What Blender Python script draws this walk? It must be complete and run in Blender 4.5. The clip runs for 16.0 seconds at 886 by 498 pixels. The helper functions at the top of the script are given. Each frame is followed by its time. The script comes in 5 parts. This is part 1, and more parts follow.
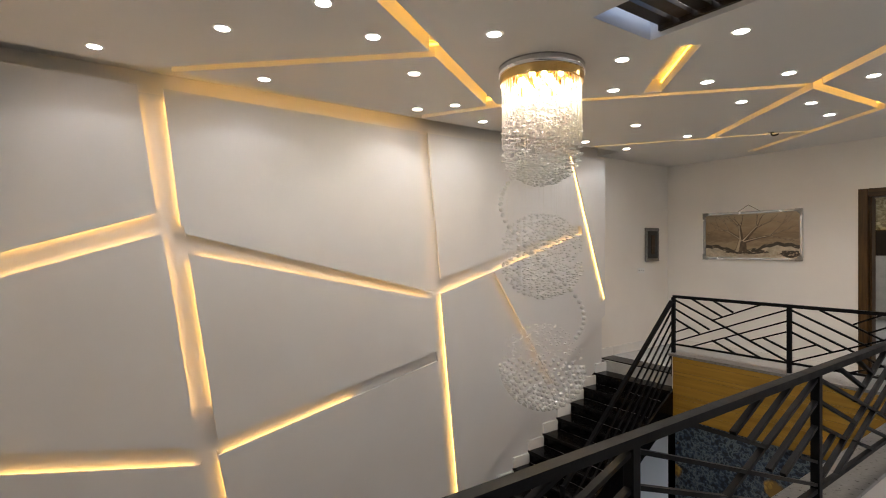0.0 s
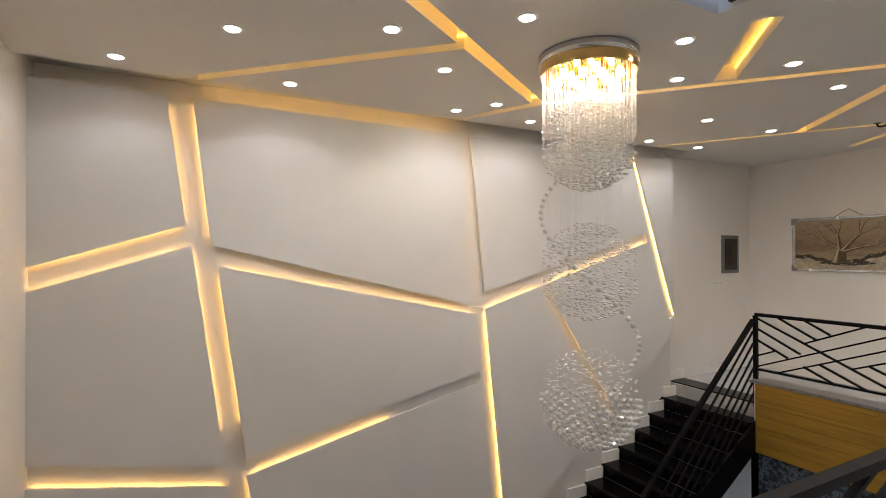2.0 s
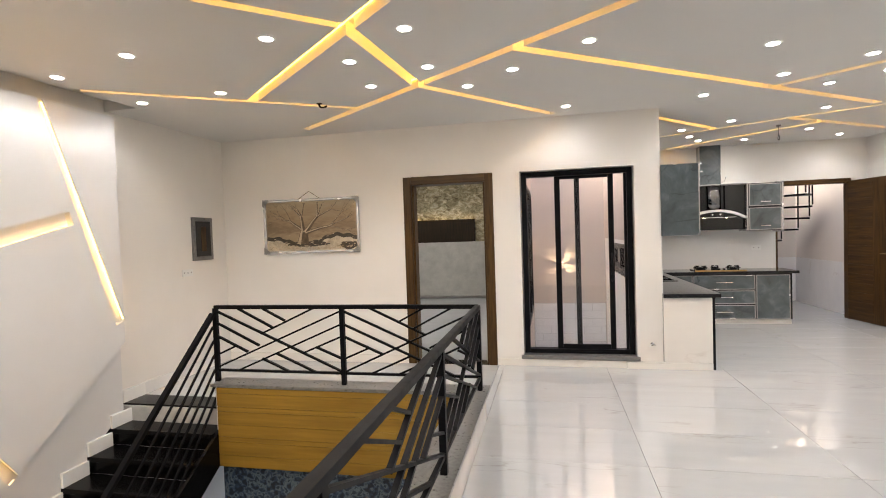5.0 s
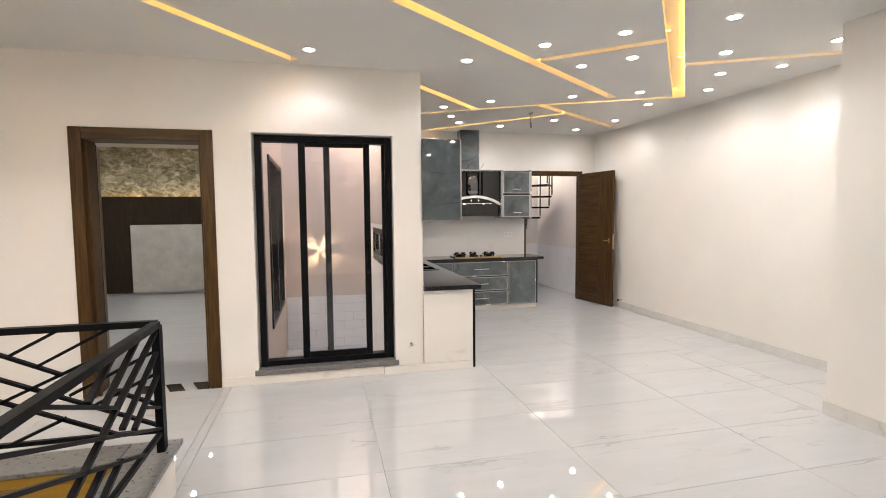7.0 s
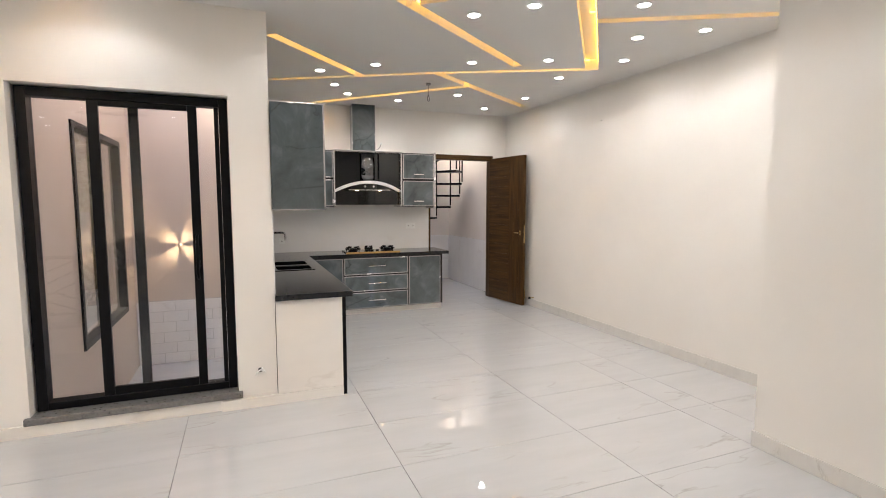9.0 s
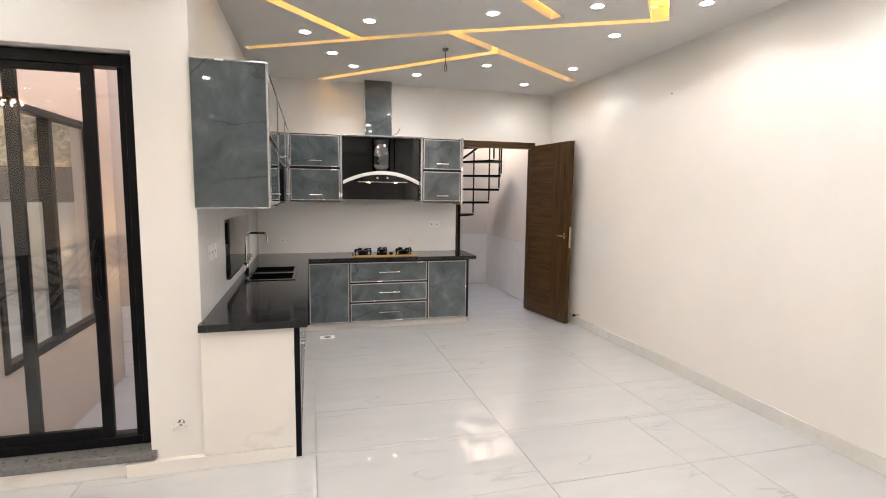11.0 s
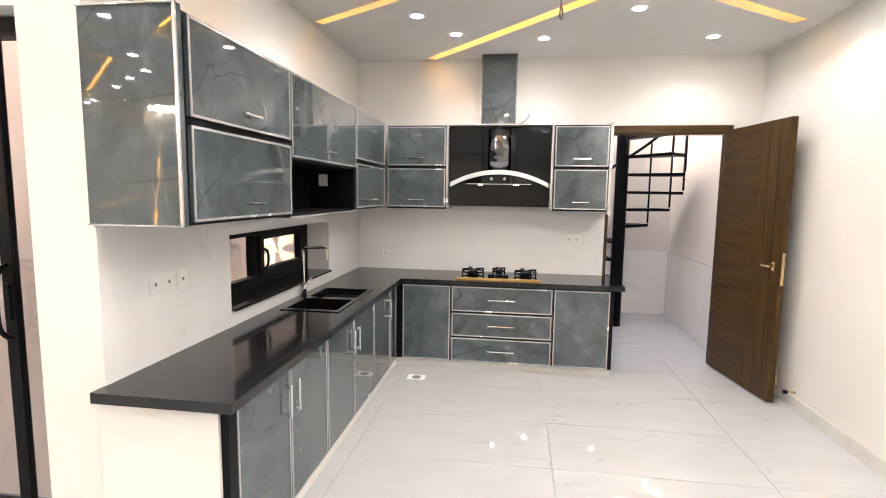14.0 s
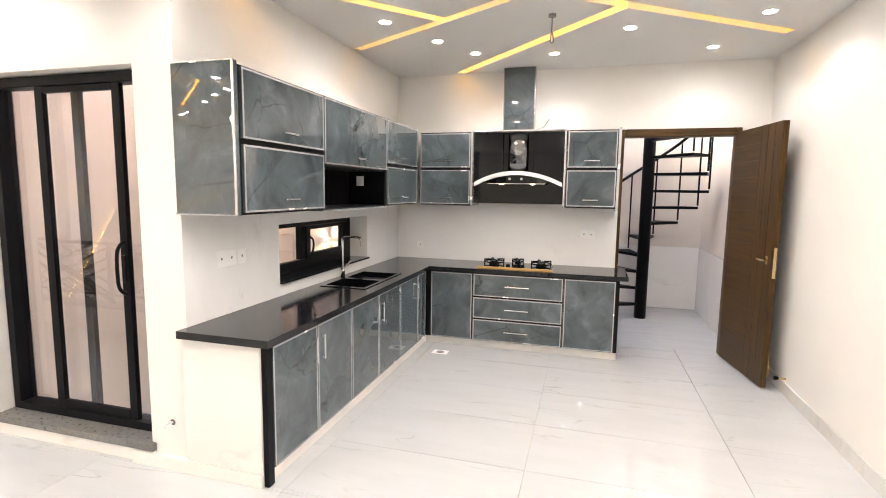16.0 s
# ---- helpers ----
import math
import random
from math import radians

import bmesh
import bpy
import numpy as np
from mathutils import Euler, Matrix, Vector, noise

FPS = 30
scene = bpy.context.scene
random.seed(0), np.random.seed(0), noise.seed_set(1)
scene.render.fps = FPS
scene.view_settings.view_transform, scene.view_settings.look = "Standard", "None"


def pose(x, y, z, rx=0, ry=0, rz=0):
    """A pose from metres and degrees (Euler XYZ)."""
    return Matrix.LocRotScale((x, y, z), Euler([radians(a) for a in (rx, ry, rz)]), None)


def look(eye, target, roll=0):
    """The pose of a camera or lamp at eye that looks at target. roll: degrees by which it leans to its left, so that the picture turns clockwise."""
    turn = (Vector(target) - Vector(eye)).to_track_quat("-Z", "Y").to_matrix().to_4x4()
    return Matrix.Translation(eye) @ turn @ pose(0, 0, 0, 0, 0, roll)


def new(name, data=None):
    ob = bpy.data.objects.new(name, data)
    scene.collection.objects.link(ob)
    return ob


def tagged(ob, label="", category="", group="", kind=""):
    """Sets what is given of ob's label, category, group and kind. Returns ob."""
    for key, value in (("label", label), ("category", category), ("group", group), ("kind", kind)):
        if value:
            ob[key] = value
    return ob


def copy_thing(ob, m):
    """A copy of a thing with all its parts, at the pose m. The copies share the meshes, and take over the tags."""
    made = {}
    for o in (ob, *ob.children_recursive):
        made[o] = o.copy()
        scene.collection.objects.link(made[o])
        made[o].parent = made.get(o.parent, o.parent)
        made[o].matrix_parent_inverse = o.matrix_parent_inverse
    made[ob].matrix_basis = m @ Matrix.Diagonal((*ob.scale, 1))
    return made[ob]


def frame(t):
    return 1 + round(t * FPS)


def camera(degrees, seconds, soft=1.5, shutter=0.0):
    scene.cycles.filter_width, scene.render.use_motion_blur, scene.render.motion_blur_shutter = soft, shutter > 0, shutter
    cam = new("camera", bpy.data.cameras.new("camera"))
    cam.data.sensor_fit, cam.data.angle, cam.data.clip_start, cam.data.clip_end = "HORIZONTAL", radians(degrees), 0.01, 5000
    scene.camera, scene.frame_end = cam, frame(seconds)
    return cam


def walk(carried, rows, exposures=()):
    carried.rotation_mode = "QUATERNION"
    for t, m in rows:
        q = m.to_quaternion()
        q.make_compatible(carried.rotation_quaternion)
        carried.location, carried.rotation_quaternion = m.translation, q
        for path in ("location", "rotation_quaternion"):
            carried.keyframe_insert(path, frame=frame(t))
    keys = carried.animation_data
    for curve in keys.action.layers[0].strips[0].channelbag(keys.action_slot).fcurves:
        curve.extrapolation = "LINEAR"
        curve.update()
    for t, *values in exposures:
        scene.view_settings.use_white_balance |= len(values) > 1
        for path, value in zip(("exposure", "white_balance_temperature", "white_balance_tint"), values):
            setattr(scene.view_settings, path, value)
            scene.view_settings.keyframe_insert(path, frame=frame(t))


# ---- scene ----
cam = camera(83.1, 16.0, soft=1.0)
PATH = [
    (0, (-0.164, 0.062, 1.634), (-1.804, 1.207, 1.625), -0.2),
    (0.5, (-0.19, 0.036, 1.644), (-1.897, 1.079, 1.632), -0.4),
    (1, (-0.298, 0.091, 1.647), (-2.054, 1.047, 1.64), -0.7),
    (1.5, (-0.349, 0.251, 1.648), (-2.13, 1.16, 1.658), -0.6),
    (2, (-0.349, 0.461, 1.68), (-2.126, 1.38, 1.698), -0.2),
    (2.5, (-0.439, 0.615, 1.671), (-2.164, 1.625, 1.706), -0.1),
    (3, (-0.558, 0.769, 1.679), (-2.194, 1.918, 1.727), -0.4),
    (3.1, (-0.568, 0.809, 1.678), (-2.178, 1.994, 1.725), -0.5),
    (3.5, (-0.588, 0.996, 1.67), (-2.047, 2.364, 1.707), -0.7),
    (4, (-0.548, 1.278, 1.65), (-1.707, 2.908, 1.664), -1.1),
    (4.5, (-0.557, 1.588, 1.629), (-1.342, 3.427, 1.605), -1.6),
    (5, (-0.555, 1.875, 1.62), (-0.97, 3.831, 1.559), -1.9),
    (5.2, (-0.545, 1.999, 1.616), (-0.841, 3.975, 1.536), -1.6),
    (7.3, (-0.171, 3.179, 1.574), (0.364, 5.1, 1.421), -0.4),
    (7.5, (-0.095, 3.25, 1.569), (0.478, 5.159, 1.408), -0.3),
    (8, (0.075, 3.49, 1.552), (0.764, 5.36, 1.384), -0.2),
    (8.5, (0.256, 3.698, 1.562), (0.994, 5.549, 1.388), -0.3),
    (9, (0.485, 3.914, 1.565), (1.224, 5.764, 1.379), -0.0),
    (9.2, (0.542, 3.983, 1.574), (1.275, 5.833, 1.377), -0.0),
    (11.3, (1.412, 5.023, 1.611), (1.871, 6.957, 1.393), 1.0),
    (11.5, (1.474, 5.107, 1.624), (1.894, 7.05, 1.404), 1.2),
    (12, (1.652, 5.329, 1.629), (1.939, 7.294, 1.398), 1.0),
    (12.5, (1.862, 5.571, 1.632), (2.021, 7.551, 1.403), 0.9),
    (13, (2.024, 5.807, 1.621), (2.051, 7.794, 1.397), 0.9),
    (13.5, (2.137, 6.046, 1.632), (2.015, 8.03, 1.412), 0.7),
    (14, (2.297, 6.199, 1.648), (2.019, 8.167, 1.426), 0.8),
    (14.5, (2.47, 6.188, 1.645), (2.069, 8.135, 1.42), 1.2),
    (15, (2.597, 6.004, 1.639), (2.124, 7.933, 1.406), 1.3),
    (15.5, (2.736, 5.812, 1.655), (2.209, 7.727, 1.417), 1.1),
    (16, (2.859, 5.656, 1.659), (2.312, 7.566, 1.426), 0.8),
]
walk(cam, [(t, look(eye, target, roll)) for t, eye, target, roll in PATH],
     [(0, -0.78), (1.0, -0.67), (1.5, -0.68), (2.0, -0.76), (3.0, -0.95), (3.5, -0.75), (4.0, -0.14), (5.0, 0.06), (7.5, 0.1), (9.0, -0.08), (11.5, 0.25), (12.5, 0.52), (14.0, 0.7), (16.0, 0.76)])
SKY, SPOT, BEAM, LED, WLED, BULB, STAR = 1.15, 140.0, 8.5, 13.0, 16.0, 400.0, 8.5

# world: dusk sky over the open courtyard and the terrace
world = bpy.data.worlds.new("dusk_sky")
scene.world = world
world.use_nodes = True
wn = world.node_tree.nodes
sky = wn.new("ShaderNodeTexSky")
sky.sky_type = "NISHITA"
sky.sun_disc = False
sky.sun_elevation = radians(32)
sky.sun_rotation = radians(250)
sky.dust_density, sky.ozone_density, sky.air_density = 6.0, 0.4, 0.7
wn["Background"].inputs["Strength"].default_value = SKY
world.node_tree.links.new(sky.outputs["Color"], wn["Background"].inputs["Color"])


# ---- materials ----
def node_mat(name):
    m = bpy.data.materials.new(name)
    m.use_nodes = True
    nt = m.node_tree
    return m, nt, nt.nodes["Principled BSDF"]


def link(nt, a, b):
    nt.links.new(a, b)


def coords(nt, scale=(1, 1, 1), rot=(0, 0, 0)):
    tc = nt.nodes.new("ShaderNodeTexCoord")
    mp = nt.nodes.new("ShaderNodeMapping")
    mp.inputs["Scale"].default_value = scale
    mp.inputs["Rotation"].default_value = rot
    link(nt, tc.outputs["Object"], mp.inputs["Vector"])
    return mp.outputs["Vector"]


def noise_tex(nt, vec, scale, detail=4.0, rough=0.55, dist=0.0):
    n = nt.nodes.new("ShaderNodeTexNoise")
    n.inputs["Scale"].default_value = scale
    n.inputs["Detail"].default_value = detail
    n.inputs["Roughness"].default_value = rough
    n.inputs["Distortion"].default_value = dist
    link(nt, vec, n.inputs["Vector"])
    return n.outputs["Fac"]


def ramp(nt, fac, stops):
    r = nt.nodes.new("ShaderNodeValToRGB")
    els = r.color_ramp.elements
    while len(els) < len(stops):
        els.new(0.5)
    for e, (p, c) in zip(els, stops):
        e.position = p
        e.color = (*c, 1) if len(c) == 3 else c
    link(nt, fac, r.inputs["Fac"])
    return r.outputs["Color"]


def bump(nt, bsdf, height, strength=0.2, dist=0.002):
    b = nt.nodes.new("ShaderNodeBump")
    b.inputs["Strength"].default_value = strength
    b.inputs["Distance"].default_value = dist
    link(nt, height, b.inputs["Height"])
    link(nt, b.outputs["Normal"], bsdf.inputs["Normal"])


def mix_rgb(nt, fac, a, b, mode="MIX"):
    m = nt.nodes.new("ShaderNodeMix")
    m.data_type, m.blend_type = "RGBA", mode
    if isinstance(fac, float):
        m.inputs[0].default_value = fac
    else:
        link(nt, fac, m.inputs[0])
    for i, v in ((6, a), (7, b)):
        if isinstance(v, tuple):
            m.inputs[i].default_value = (*v, 1)
        else:
            link(nt, v, m.inputs[i])
    return m.outputs[2]


def simple(name, col, rough=0.5, metal=0.0, var=0.12, scale=6.0, grain=60.0, bumps=0.08, spec=0.5, coat=0.0):
    m, nt, b = node_mat(name)
    v = coords(nt)
    n1 = noise_tex(nt, v, scale)
    n2 = noise_tex(nt, v, grain, 2)
    lo = tuple(c * (1 - var) for c in col)
    hi = tuple(min(1, c * (1 + var)) for c in col)
    c1 = ramp(nt, n1, [(0.3, lo), (0.7, hi)])
    c2 = ramp(nt, n2, [(0.3, (1 - var * 0.4,) * 3), (0.7, (1, 1, 1))])
    link(nt, mix_rgb(nt, 1.0, c1, c2, "MULTIPLY"), b.inputs["Base Color"])
    r = ramp(nt, n1, [(0.3, (max(0.02, rough * 0.88),) * 3), (0.7, (min(1, rough * 1.12),) * 3)])
    link(nt, r, b.inputs["Roughness"])
    b.inputs["Metallic"].default_value = metal
    b.inputs["Specular IOR Level"].default_value = spec
    b.inputs["Coat Weight"].default_value = coat
    b.inputs["Coat Roughness"].default_value = 0.03
    if bumps:
        bump(nt, b, n2, bumps)
    return m


def emitter(name, col, strength):
    m, nt, b = node_mat(name)
    b.inputs["Base Color"].default_value = (*[min(1, c) for c in col], 1)
    b.inputs["Emission Color"].default_value = (*col, 1)
    b.inputs["Emission Strength"].default_value = strength
    return m


def marble(name, base, vein, rough, amount=0.5, scale=1.0, shift_random=True, gloss=0.5):
    m, nt, b = node_mat(name)
    tc = nt.nodes.new("ShaderNodeTexCoord")
    vec = tc.outputs["Object"]
    if shift_random:
        info = nt.nodes.new("ShaderNodeObjectInfo")
        sc = nt.nodes.new("ShaderNodeVectorMath")
        sc.operation = "SCALE"
        sc.inputs[0].default_value = (17.0, 9.0, 5.0)
        link(nt, info.outputs["Random"], sc.inputs["Scale"])
        ad = nt.nodes.new("ShaderNodeVectorMath")
        link(nt, tc.outputs["Object"], ad.inputs[0])
        link(nt, sc.outputs["Vector"], ad.inputs[1])
        vec = ad.outputs["Vector"]
    mp = nt.nodes.new("ShaderNodeMapping")
    mp.inputs["Rotation"].default_value = (0.2, 0.3, 0.6)
    mp.inputs["Scale"].default_value = (0.75 * scale, 3.4 * scale, 1.6 * scale)
    link(nt, vec, mp.inputs["Vector"])
    v = mp.outputs["Vector"]
    n1 = noise_tex(nt, v, 1.1, 5, 0.5, 0.25)
    a = nt.nodes.new("ShaderNodeMath")
    a.operation = "SUBTRACT"
    a.inputs[1].default_value = 0.5
    link(nt, n1, a.inputs[0])
    ab = nt.nodes.new("ShaderNodeMath")
    ab.operation = "ABSOLUTE"
    link(nt, a.outputs[0], ab.inputs[0])
    veins = ramp(nt, ab.outputs[0], [(0.0, (1, 1, 1)), (0.012, (0, 0, 0))])
    n2 = noise_tex(nt, v, 1.7, 3)
    mask = ramp(nt, n2, [(0.5, (0, 0, 0)), (0.68, (amount,) * 3)])
    f = mix_rgb(nt, 1.0, veins, mask, "MULTIPLY")
    cloud = ramp(nt, noise_tex(nt, v, 2.3, 5), [(0.3, tuple(c * 0.94 for c in base)), (0.65, base)])
    link(nt, mix_rgb(nt, f, cloud, vein), b.inputs["Base Color"])
    rr = ramp(nt, n2, [(0.3, (rough * 0.7,) * 3), (0.7, (rough * 1.4,) * 3)])
    link(nt, rr, b.inputs["Roughness"])
    b.inputs["Specular IOR Level"].default_value = gloss
    return m


def wood(name, dark, light, rough, axis="z", scale=1.0):
    m, nt, b = node_mat(name)
    s = {"z": (14, 14, 0.8), "x": (0.8, 14, 14), "y": (14, 0.8, 14)}[axis]
    v = coords(nt, tuple(c * scale for c in s))
    n1 = noise_tex(nt, v, 3.0, 6, 0.6, 0.4)
    n2 = noise_tex(nt, coords(nt), 1.5, 2)
    c = ramp(nt, n1, [(0.3, dark), (0.7, light)])
    c = mix_rgb(nt, 1.0, c, ramp(nt, n2, [(0.3, (0.85,) * 3), (0.7, (1, 1, 1))]), "MULTIPLY")
    link(nt, c, b.inputs["Base Color"])
    link(nt, ramp(nt, n1, [(0.2, (rough * 0.8,) * 3), (0.8, (rough * 1.2,) * 3)]), b.inputs["Roughness"])
    b.inputs["Specular IOR Level"].default_value = 0.25
    bump(nt, b, n1, 0.15)
    return m


def glass(name, rough=0.0, tint=(1, 1, 1)):
    m, nt, b = node_mat(name)
    b.inputs["Base Color"].default_value = (*tint, 1)
    b.inputs["Transmission Weight"].default_value = 1.0
    b.inputs["Roughness"].default_value = rough
    b.inputs["IOR"].default_value = 1.45
    return m


M_WALL = simple("wall_paint", (0.80, 0.77, 0.73), 0.55, var=0.03, scale=1.2, grain=140, bumps=0.05)
M_PANEL = simple("feature_panel_paint", (0.72, 0.71, 0.71), 0.5, var=0.03, scale=1.5, grain=140, bumps=0.04)
M_CEIL = simple("ceiling_paint", (0.72, 0.71, 0.69), 0.6, var=0.025, scale=1.0, grain=120, bumps=0.03)
M_TILE = marble("floor_marble_tile", (0.54, 0.55, 0.56), (0.34, 0.325, 0.30), 0.02, 0.7, 0.9, gloss=0.85)
M_JOINT = simple("tile_grout", (0.46, 0.45, 0.43), 0.8, var=0.15)
M_MARBLE = marble("counter_end_marble", (0.82, 0.78, 0.73), (0.5, 0.43, 0.37), 0.12, 0.4, 0.8)
M_SPLASH = marble("splashback_marble", (0.80, 0.79, 0.78), (0.6, 0.56, 0.52), 0.07, 0.5, 0.6)
M_SKIRT = marble("skirting_marble", (0.70, 0.68, 0.65), (0.4, 0.36, 0.32), 0.15, 0.5, 1.5)
M_GRANITE = simple("black_granite", (0.012, 0.012, 0.014), 0.1, var=0.4, scale=30, grain=400, bumps=0.0)
M_GREYGRANITE = simple("grey_granite", (0.16, 0.155, 0.15), 0.3, var=0.25, scale=40, grain=300, bumps=0.02)
M_STEP = simple("black_stair_granite", (0.005, 0.0045, 0.0045), 0.2, var=0.4, scale=25, grain=300, bumps=0.0, spec=0.12)
M_IRON = simple("black_painted_iron", (0.006, 0.006, 0.007), 0.42, var=0.2, scale=15, grain=150, spec=0.07)
M_BLACKAL = simple("black_aluminium", (0.005, 0.005, 0.006), 0.4, metal=0.0, var=0.2, scale=10, spec=0.12)
M_CHROME = simple("chrome", (0.75, 0.75, 0.76), 0.12, metal=1.0, var=0.05, bumps=0)
M_SILVER = simple("silver_edge_trim", (0.70, 0.70, 0.71), 0.25, metal=0.7, var=0.05, bumps=0)
M_WOOD = wood("dark_stained_wood", (0.026, 0.012, 0.003), (0.10, 0.05, 0.013), 0.4)
M_WOODX = wood("dark_stained_wood_across", (0.026, 0.012, 0.003), (0.10, 0.05, 0.013), 0.4, "x")
M_WENGE = wood("near_black_wood", (0.010, 0.006, 0.002), (0.028, 0.016, 0.006), 0.4)
M_YELLOW = wood("yellow_board", (0.25, 0.14, 0.02), (0.37, 0.215, 0.033), 0.5, "x", 0.5)
M_GLASS = glass("clear_glass")
M_CRYSTAL = glass("crystal_glass", 0.04, (1, 0.99, 0.97))
M_BALL = glass("clear_crystal_ball", 0.02, (1, 0.99, 0.97))
M_CRYSTAL.node_tree.nodes["Principled BSDF"].inputs["Transmission Weight"].default_value = 0.12
M_WIRE = simple("hanging_string", (0.92, 0.88, 0.8), 0.2, var=0.05, spec=0.9)
M_STAIRSKIRT = simple("white_stair_marble", (0.88, 0.87, 0.85), 0.2, var=0.04)
M_CRYSTAL.node_tree.nodes["Principled BSDF"].inputs["IOR"].default_value = 2.1
M_BALL.node_tree.nodes["Principled BSDF"].inputs["Transmission Weight"].default_value = 0.25
M_BALL.node_tree.nodes["Principled BSDF"].inputs["IOR"].default_value = 1.75
M_DARKCHROME = simple("smoked_chrome", (0.16, 0.16, 0.165), 0.12, metal=1.0, var=0.1, bumps=0)
M_GOLD = simple("brass_gold", (0.80, 0.55, 0.22), 0.15, metal=1.0, var=0.08, bumps=0)
M_WHITE = simple("white_plastic", (0.8, 0.8, 0.79), 0.35, var=0.03, bumps=0.01)
M_BLACK = simple("black_gloss", (0.006, 0.006, 0.007), 0.06, var=0.3, bumps=0)
M_COURT = simple("beige_exterior_paint", (0.57, 0.49, 0.425), 0.7, var=0.05, scale=1.0, grain=80)
M_TERRACE = simple("pale_terrace_paint", (0.66, 0.61, 0.56), 0.7, var=0.05, scale=1.0, grain=80)
M_SPOT = emitter("spot_lamp_glow", (1.0, 0.95, 0.90), SPOT)
M_LED = emitter("warm_led_strip", (1.0, 0.5, 0.055), LED)
M_WLED = emitter("warm_wall_led_strip", (1.0, 0.56, 0.14), WLED)
M_BULB = emitter("chandelier_bulb_glow", (1.0, 0.84, 0.62), BULB)


def slate():
    m, nt, b = node_mat("blue_grey_stone_laminate")
    info = nt.nodes.new("ShaderNodeObjectInfo")
    tc = nt.nodes.new("ShaderNodeTexCoord")
    sc = nt.nodes.new("ShaderNodeVectorMath")
    sc.operation = "SCALE"
    sc.inputs[0].default_value = (7.0, 11.0, 3.0)
    link(nt, info.outputs["Random"], sc.inputs["Scale"])
    ad = nt.nodes.new("ShaderNodeVectorMath")
    link(nt, tc.outputs["Object"], ad.inputs[0])
    link(nt, sc.outputs["Vector"], ad.inputs[1])
    v = ad.outputs["Vector"]
    n1 = noise_tex(nt, v, 3.0, 6, 0.6, 0.8)
    c = ramp(nt, n1, [(0.28, (0.038, 0.050, 0.056)), (0.55, (0.072, 0.090, 0.098)), (0.8, (0.14, 0.162, 0.172))])
    vo = nt.nodes.new("ShaderNodeTexVoronoi")
    vo.feature = "DISTANCE_TO_EDGE"
    vo.inputs["Scale"].default_value = 3.2
    wob = mix_rgb(nt, 0.12, v, noise_tex(nt, v, 5.0, 4, 0.6))
    link(nt, wob, vo.inputs["Vector"])
    vein = ramp(nt, vo.outputs["Distance"], [(0.0, (1, 1, 1)), (0.02, (0, 0, 0))])
    mask = ramp(nt, noise_tex(nt, v, 2.0, 3), [(0.44, (0, 0, 0)), (0.58, (0.6, 0.6, 0.6))])
    c = mix_rgb(nt, mix_rgb(nt, 1.0, vein, mask, "MULTIPLY"), c, (0.02, 0.028, 0.03))
    link(nt, c, b.inputs["Base Color"])
    b.inputs["Roughness"].default_value = 0.03
    b.inputs["Specular IOR Level"].default_value = 0.7
    b.inputs["Coat Weight"].default_value = 0.35
    b.inputs["Coat Roughness"].default_value = 0.02
    return m


M_SLATE = slate()


# ---- building helpers ----
def part(name, bm, material, parent=None, label=""):
    me = bpy.data.meshes.new(name)
    bm.to_mesh(me)
    bm.free()
    me.materials.append(material)
    ob = new(name, me)
    if parent is not None:
        ob.parent = parent
    if label:
        ob["label"] = label
    return ob


def add_box(bm, lo, hi, bevel=0.0, m=None):
    r = bmesh.ops.create_cube(bm, size=1.0)
    vs = r["verts"]
    c = [(a + b) / 2 for a, b in zip(lo, hi)]
    s = [abs(b - a) for a, b in zip(lo, hi)]
    for v in vs:
        v.co = Vector((c[0] + v.co.x * s[0], c[1] + v.co.y * s[1], c[2] + v.co.z * s[2]))
    if bevel > 0:
        es = list({e for v in vs for e in v.link_edges})
        out = bmesh.ops.bevel(bm, geom=es, offset=min(bevel, min(s) * 0.4), segments=2, profile=0.5, affect="EDGES")
        vs = list({v for f in out["faces"] for v in f.verts} | {v for v in vs if v.is_valid})
    if m is not None:
        bmesh.ops.transform(bm, matrix=m, verts=vs)
    return vs


def add_bar(bm, a, b, w, h, up=(0, 0, 1)):
    """A square bar from a to b, w across and h deep."""
    a, b, up = Vector(a), Vector(b), Vector(up)
    d = b - a
    z = d.normalized()
    x = up.cross(z)
    if x.length < 1e-4:
        x = Vector((1, 0, 0)).cross(z)
    x.normalize()
    y = z.cross(x)
    m = Matrix((x, y, z)).transposed().to_4x4()
    m.translation = (a + b) / 2
    add_box(bm, (-w / 2, -h / 2, -d.length / 2), (w / 2, h / 2, d.length / 2), 0, m)


def add_cyl(bm, a, b, r, r2=None, seg=16, caps=True):
    a, b = Vector(a), Vector(b)
    d = b - a
    m = d.to_track_quat("Z", "Y").to_matrix().to_4x4()
    m.translation = (a + b) / 2
    bmesh.ops.create_cone(bm, cap_ends=caps, segments=seg, radius1=r, radius2=r if r2 is None else r2, depth=d.length, matrix=m)


def box(name, lo, hi, material, parent=None, bevel=0.003, label=""):
    bm = bmesh.new()
    add_box(bm, lo, hi, bevel)
    return part(name, bm, material, parent, label)


def bar(name, a, b, w, h, material, parent=None, label=""):
    bm = bmesh.new()
    add_bar(bm, a, b, w, h)
    return part(name, bm, material, parent, label)


def cyl(name, a, b, r, material, parent=None, label="", r2=None, seg=20):
    bm = bmesh.new()
    add_cyl(bm, a, b, r, r2, seg)
    ob = part(name, bm, material, parent, label)
    for p in ob.data.polygons:
        p.use_smooth = len(p.vertices) == 4
    return ob


